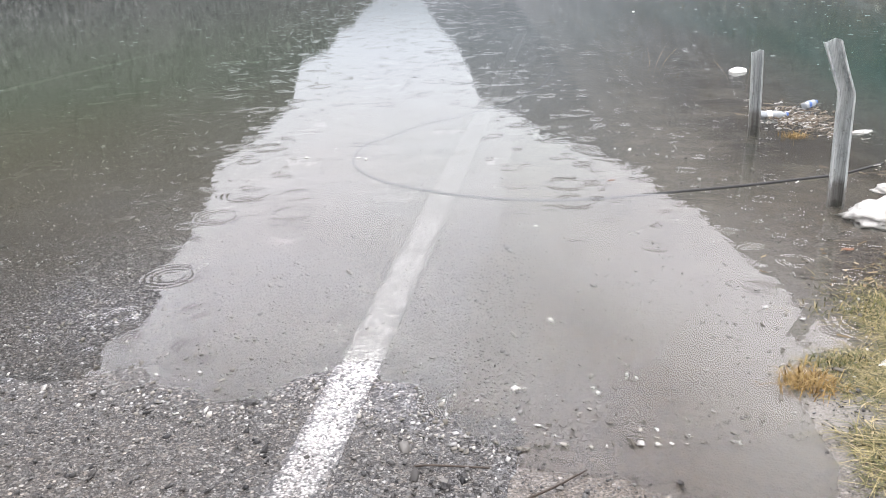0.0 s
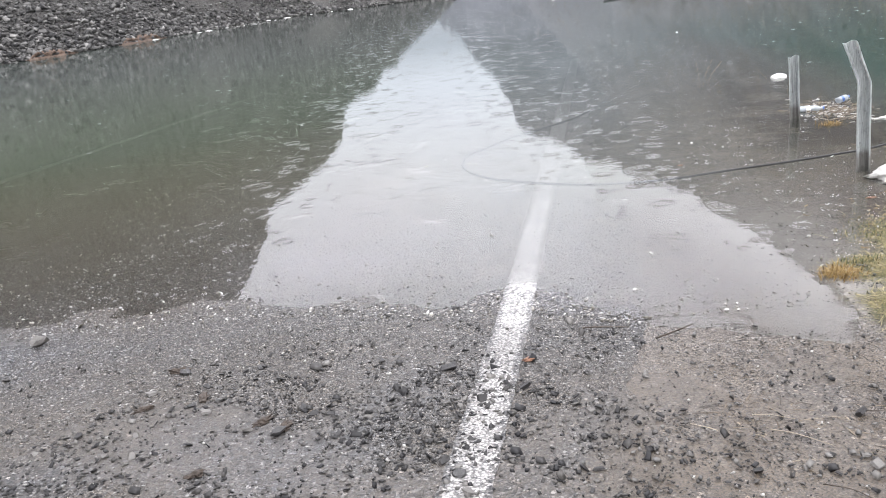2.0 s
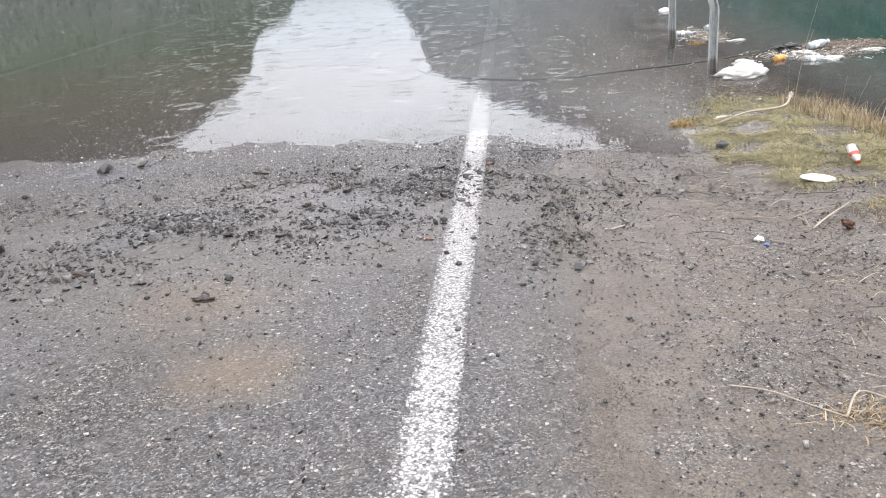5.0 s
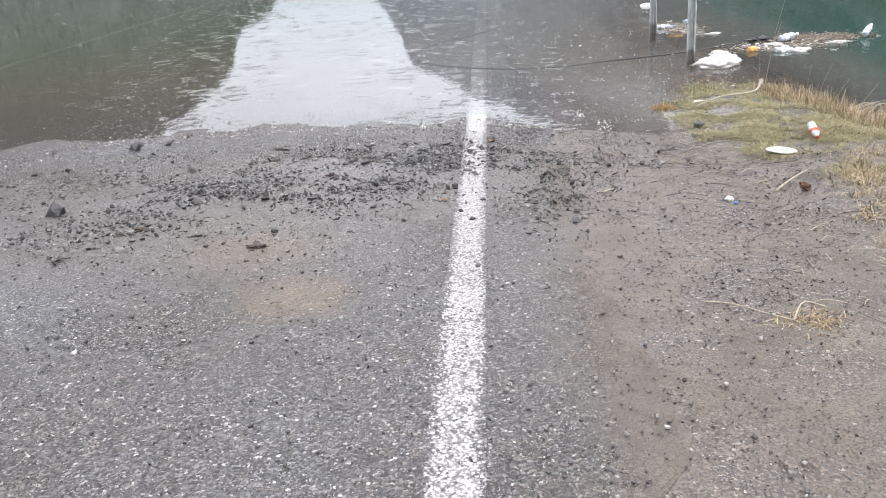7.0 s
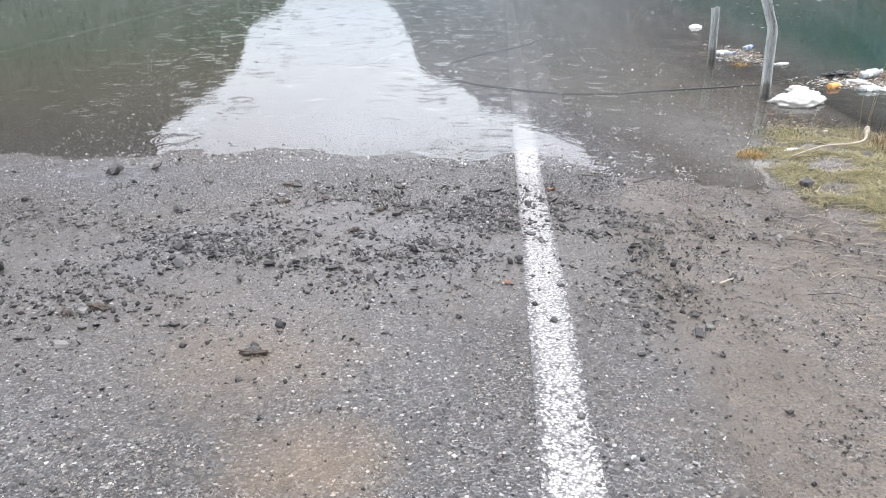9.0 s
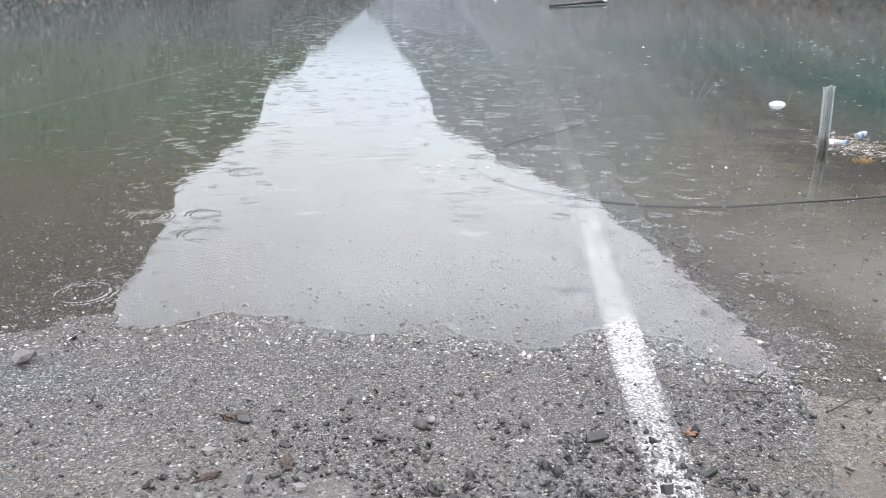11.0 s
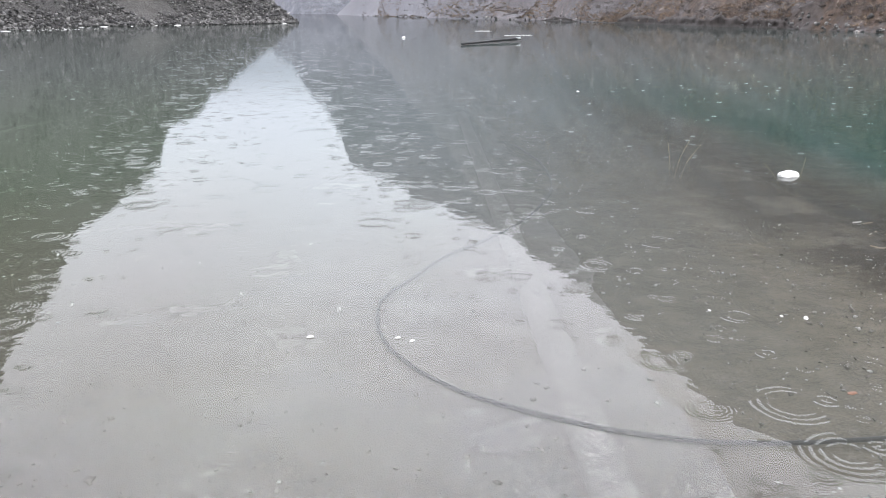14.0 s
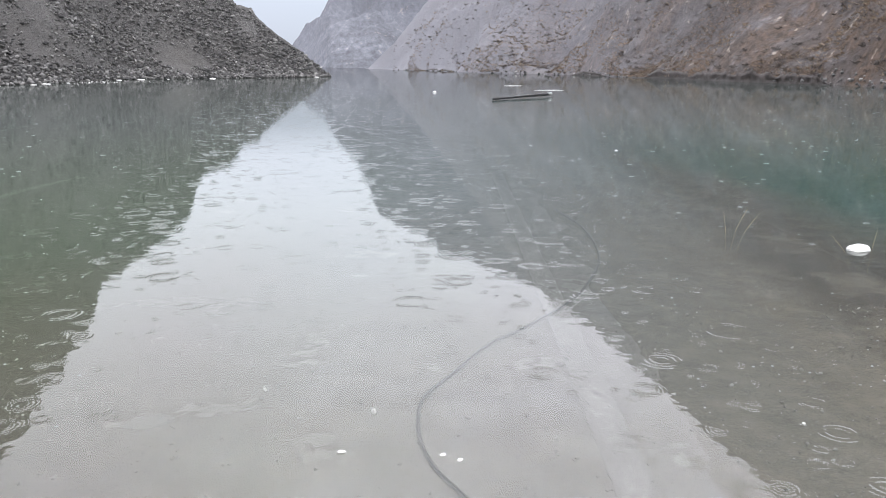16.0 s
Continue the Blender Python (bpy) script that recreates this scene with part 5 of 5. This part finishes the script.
blades("grass_tuft", round_patch(200, 2.72, 6.1, 0.05, 0.04, 46), 0.03, 0.08, 0.002, M_DRY, "rusty grass showing above the water by the posts", "grass", 46, 0.8)
blades("grass_tuft", round_patch(160, 0.24, -1.68, 0.07, 0.05, 47), 0.02, 0.06, 0.002, M_STRAW, "tangle of pale dry stalks on the mud", "grass", 47, 1.3)


blades("drowned_grass", round_patch(1500, 2.10, 3.30, 0.20, 0.26, 51, 0.004), 0.02, 0.07, 0.0024, M_CHAFF, "brown drowned grass and stalks in the shallows", "grass", 52, 1.6, rise=0.25)
blades("drowned_grass", round_patch(900, 2.02, 3.12, 0.22, 0.16, 53, 0.004), 0.02, 0.06, 0.0022, M_GRASS, "green drowned grass at the edge of the verge", "grass", 54, 1.5, rise=0.4)


def twig(points, r0, r1, material, label, category="twig", group="", name="twig", sides=6):
    p = catmull([(a, b, float(ground_z(a, b)) + c) for a, b, c in points], 5)
    v, f = tube(p, (r0, r1), sides)
    return tagged(solid(name, v, f, material, smooth=True), label, category, group)


branch = twig(((1.47, 2.38, 0.03), (1.69, 2.38, 0.06), (1.91, 2.40, 0.07), (2.04, 2.46, 0.08), (2.14, 2.60, 0.12)), 0.006, 0.011, M_PALEWOOD, "bleached bare branch lying over the grass", "branch", name="branch")
butt = lump("butt", 0.04, 0.02, 0.02, 0.35, 12.0, M_PALEWOOD, pose(2.17, 2.65, 0.14, 0, -45, 50), "pale broken butt", "", 5.0)
butt.parent = branch
twig(((0.96, -0.02, 0.012), (1.08, 0.06, 0.03), (1.23, 0.15, 0.02)), 0.006, 0.004, M_PALEWOOD, "pale bare stick on the mud")
twig(((-0.10, -1.47, 0.012), (0.0, -1.53, 0.02), (0.08, -1.61, 0.018), (0.16, -1.70, 0.02)), 0.0026, 0.002, M_PALEWOOD, "thin pale stalk lying on the mud")
twig(((0.16, -1.70, 0.02), (0.24, -1.62, 0.05), (0.33, -1.66, 0.03)), 0.004, 0.002, M_PALEWOOD, "curved pale root on the mud")
twig(((-0.02, 0.13, 0.012), (0.03, 0.16, 0.016), (0.08, 0.20, 0.012)), 0.006, 0.004, M_PALEWOOD, "short straw-coloured stick on the road")
twig(((0.17, 1.94, 0.012), (0.27, 2.0, 0.016), (0.37, 2.08, 0.012)), 0.0045, 0.003, M_BARK, "dark twig lying on the wet ramp")
twig(((-0.15, 2.13, 0.010), (-0.09, 2.12, 0.018), (0.08, 2.11, 0.010)), 0.004, 0.003, M_BARK, "dark sodden stick at the waterline beside the line")
twig(((0.33, -1.55, 0.01), (0.36, -1.58, 0.03), (0.44, -1.60, 0.012)), 0.0035, 0.002, M_PALEWOOD, "forked pale stalk on the mud")
for i, (lx, ly, ls) in enumerate(((-2.03, 1.98, 0.05), (-2.04, 1.57, 0.04), (-1.48, 1.37, 0.045), (-1.38, 1.30, 0.05), (-1.80, 1.63, 0.045), (-2.73, 0.02, 0.04), (-2.62, 0.06, 0.05), (-1.94, -0.42, 0.05))):
    lump("bark_flake", ls, ls * 0.45, ls * 0.25, 0.6, 60.0 + i, M_BARK, pose(lx, ly, float(road_z(lx, ly)) + ls * 0.1, 0, 0, 25 * i), "dark curled bark flake on the wet road", "bark", 5.0)
tw = np.random.default_rng(77)
for i in range(90):
    cx = tw.uniform(0.35, 2.1)
    cy = tw.uniform(-2.6, 1.2)
    a, L = tw.uniform(-0.9, 0.6), tw.uniform(0.05, 0.22)
    dx, dy = math.cos(a) * L / 2, math.sin(a) * L / 2
    pale = i % 2
    twig(((cx - dx, cy - dy, 0.010), (cx + tw.normal(0, 0.015), cy + tw.normal(0, 0.02), 0.014 + tw.uniform(0, 0.015)), (cx + dx, cy + dy, 0.010)), tw.uniform(0.0012, 0.0026), 0.001,
         M_PALEWOOD if pale else M_BARK, "thin pale stalk lying on the muddy verge" if pale else "thin dark twig lying on the muddy verge", group="twigs on the verge")


def stalk(x, y, h, dx, dy, label="dry upright reed stalk at the water's edge"):
    z = max(float(ground_z(x, y)), -0.25)
    p = catmull([(x, y, z), (x + dx * 0.3, y + dy * 0.3, z + h * 0.5), (x + dx, y + dy, z + h)], 6)
    v, f = tube(p, (0.0016, 0.0008), 5)
    ob = solid("reed_stalk", v, f, M_STRAW, smooth=True)
    return tagged(ob, label, "reed", "reeds by the water")


for x, y, h, dx, dy in ((2.36, 2.95, 0.62, 0.10, 0.0), (2.42, 3.05, 0.86, 0.14, 0.05), (2.33, 3.0, 0.34, -0.02, 0.0), (2.58, 2.4, 0.34, 0.10, 0.02), (2.60, 2.2, 0.26, 0.12, 0.0), (2.55, 2.55, 0.30, 0.02, 0.0),
                        (2.62, 1.9, 0.30, 0.20, 0.05), (2.60, 1.75, 0.22, 0.24, 0.0), (1.93, 3.0, 0.10, 0.0, 0.0), (2.22, 2.86, 0.16, 0.02, 0.0), (2.10, 2.92, 0.12, -0.02, 0.0), (2.74, 6.15, 0.16, -0.03, 0.0)):
    stalk(x, y, h, dx, dy)
for x, y, h, dx, dy in ((2.63, 10.04, 0.36, -0.05, 0.0), (2.66, 10.0, 0.40, 0.14, 0.0), (2.70, 9.95, 0.34, 0.22, 0.05), (3.52, 9.22, 0.42, 0.05, 0.0), (3.30, 9.15, 0.30, -0.2, 0.0)):
    stalk(x, y, h, dx, dy, "bare drowned twig standing out of the lake")

# ---- small litter ----
lump("foam_dish", 0.10, 0.055, 0.022, 0.06, 14.0, M_FOAM, pose(1.32, 0.62, float(ground_z(1.32, 0.62)) + 0.02, 0, 6, -8), "white oval foam dish lying at the edge of the grass", "dish", 2.0)
lump("plastic_scrap", 0.07, 0.05, 0.03, 0.3, 15.0, M_FOAM, pose(1.58, -0.20, float(ground_z(1.58, -0.2)) + 0.02, 0, 0, 20), "crumpled white plastic scrap on the grass", "litter", 4.0)
lump("paper_scrap", 0.022, 0.018, 0.018, 0.4, 16.0, M_FOAM, pose(0.62, -0.15, float(ground_z(0.62, -0.15)) + 0.012, 0, 0, 0), "small crumpled white wrapper on the mud", "litter", 4.0)
lump("plastic_scrap", 0.016, 0.010, 0.007, 0.3, 26.0, M_BLUE, pose(0.63, -0.21, float(ground_z(0.63, -0.21)) + 0.006, 0, 0, 15), "blue plastic scrap beside the white wrapper", "litter", 4.0)
lump("rusty_can", 0.036, 0.026, 0.028, 0.45, 17.0, M_RUST, pose(1.09, -0.09, float(ground_z(1.09, -0.09)) + 0.025, 0, 25, 0), "crushed rusty tin on the mud", "can", 4.0)
lump("leaf", 0.024, 0.013, 0.003, 0.3, 18.0, M_LEAF, pose(1.10, 5.14, 0.0, 0, 0, 10), "red-brown leaf floating on the water", "leaf", 4.0)
lump("leaf", 0.03, 0.017, 0.004, 0.3, 19.0, M_LEAF, pose(1.98, 3.76, 0.002, 0, 0, -10), "brown leaf floating in the shallows", "leaf", 4.0)
lump("leaf", 0.022, 0.014, 0.004, 0.4, 24.0, M_LEAF, pose(-0.95, 0.20, float(road_z(-0.95, 0.20)) + 0.008, 0, 0, 10), "reddish wet leaf lying on the road by the line", "leaf", 4.0)
lump("leaf", 0.03, 0.02, 0.006, 0.4, 20.0, M_LEAF, pose(-0.41, 1.79, float(road_z(-0.41, 1.79)) + 0.010, 0, 0, 30), "brown wet leaf lying on the road beside the line", "leaf", 4.0)
lump("leaf", 0.035, 0.02, 0.010, 0.5, 22.0, M_BARK, pose(-1.62, 0.98, float(road_z(-1.62, 0.98)) + 0.010, 0, 0, 30), "dark wet clump lying among asphalt crumbs", "leaf", 4.0)
for i, (x, y, s) in enumerate(((-1.05, 6.1, 0.016), (-0.64, 6.02, 0.014), (-0.58, 5.97, 0.014), (1.40, 5.91, 0.018), (1.30, 5.96, 0.012), (0.98, 6.1, 0.010), (4.13, 17.2, 0.03))):
    lump("foam_crumb", s, s * 0.6, s * 0.4, 0.4, 30.0 + i, M_FOAM, pose(x, y, 0.002, 0, 0, 20 * i), "white foam crumb floating on the water", "foam", 4.0)
lump("sunken_sheet", 0.11, 0.08, 0.004, 0.3, 41.0, M_STONE_PALE, pose(-1.92, 6.65, float(road_z(-1.92, 6.65)) + 0.004, 0, 0, 15), "pale sheet of paper sunk on the road bed", "litter", 3.0)

lump("plastic_scrap", 0.06, 0.03, 0.012, 0.4, 43.0, M_FOAM, pose(1.60, 2.62, 0.015, 0, 0, 10), "torn white plastic scrap at the water's edge", "litter", 4.0)
lump("pale_stone", 0.05, 0.035, 0.03, 0.2, 44.0, M_STONE_PALE, pose(1.98, 2.62, 0.02, 0, 0, 30), "pale rounded stone beside the branch", "stone", 3.0)
dead = np.random.default_rng(88)
for i in range(9):
    a, L = dead.uniform(-0.6, 0.9), dead.uniform(0.18, 0.42)
    x, y = 2.42 + dead.uniform(-0.05, 0.08), 1.62 + dead.uniform(-0.2, 0.25)
    p = catmull([(x, y, float(ground_z(x, y)) + 0.01), (x + math.cos(a) * L * 0.5, y + math.sin(a) * L * 0.5, 0.10 + dead.uniform(0, 0.06)), (x + math.cos(a) * L, y + math.sin(a) * L, 0.08 + dead.uniform(0, 0.12))], 5)
    v, f = tube(p, (0.0034, 0.0014), 5)
    tagged(solid("twig", v, f, M_PALEWOOD, smooth=True), "bare dead twig hanging over the water", "twig", "dead twigs on the bank")

# ---- far drift on the lake ----
pipe = thing("floating_pipe", pose(5.95, 37.6, 0.06, 0, 0, 47), "long black pipe floating on the lake", "pipe")
v, f = tube([(0, 0, 0), (2.6, 0.05, 0.03), (5.2, 0, 0.06)], (0.05, 0.065), 10)
solid("body", v, f, M_BLACK, pipe, smooth=True)
v, f = tube([(5.05, 0, 0.06), (5.4, 0, 0.065)], (0.08, 0.08), 10)
solid("collar", v, f, M_STEEL, pipe, "pale end collar", smooth=True)
lump("foam_float", 0.10, 0.09, 0.07, 0.2, 51.0, M_FOAM, pose(4.64, 47.2, 0.02), "white foam float far out on the lake", "float", 3.0)
for x, y, L in ((12.0, 50.6, 0.9), (12.1, 60.5, 0.65)):
    lump("foam_plank", L, 0.05, 0.014, 0.12, x, M_FOAM, pose(x, y, 0.01), "long white foam plank far out on the lake", "foam", 2.0)
fr = np.random.default_rng(61)
for i in range(13):
    a = radians(fr.uniform(-22, 0.6))
    d = float(np.interp(math.degrees(a), LEFT_AZ, LEFT_R)) - fr.uniform(0.8, 2.2)
    s = fr.uniform(0.05, 0.2)
    lump("foam_scrap", s * 1.6, s * 0.6, s * 0.35, 0.4, 70.0 + i, M_FOAM, pose(-1 + d * math.sin(a), 2 + d * math.cos(a), 0.0, 0, 0, fr.uniform(-20, 20)), "white foam scrap washed along the scree shore", "foam", 3.0)

# ---- splashes of rain ----
sr = np.random.default_rng(91)
sv, sf = [], []
for i in range(1500):
    y = 6.5 + 46 * sr.uniform() ** 1.5
    x = -1 + (y - 1) * sr.uniform(-0.75, 0.75)
    if beyond_shore(x, y) < 0.2:
        continue
    wide = sr.uniform() < 0.35 and y > 9
    r = (sr.uniform(0.012, 0.03) if wide else sr.uniform(0.003, 0.009)) * min(1.6, 0.6 + y / 18)
    prof = ((1.0, 0.0), (0.92, 0.06), (0.82, 0.0)) if wide else ((1.0, 0.0), (0.75, 0.3), (0.3, 0.45))
    k = len(sv)
    for q, h in prof:
        for j in range(9):
            a = 2 * math.pi * j / 9
            sv.append((x + r * q * math.cos(a), y + r * q * math.sin(a), 0.0005 + r * h))
    for ring in range(2):
        for j in range(9):
            p, q = k + ring * 9 + j, k + ring * 9 + (j + 1) % 9
            sf.append((p, q, q + 9, p + 9))
    if not wide:
        sf.append(tuple(range(k + 18, k + 27)))
tagged(solid("rain_splashes", sv, sf, M_SPLASH, smooth=True), "small bubbles raised by raindrops on the lake, painted pale as sky glints", "bubbles", kind="stuff")
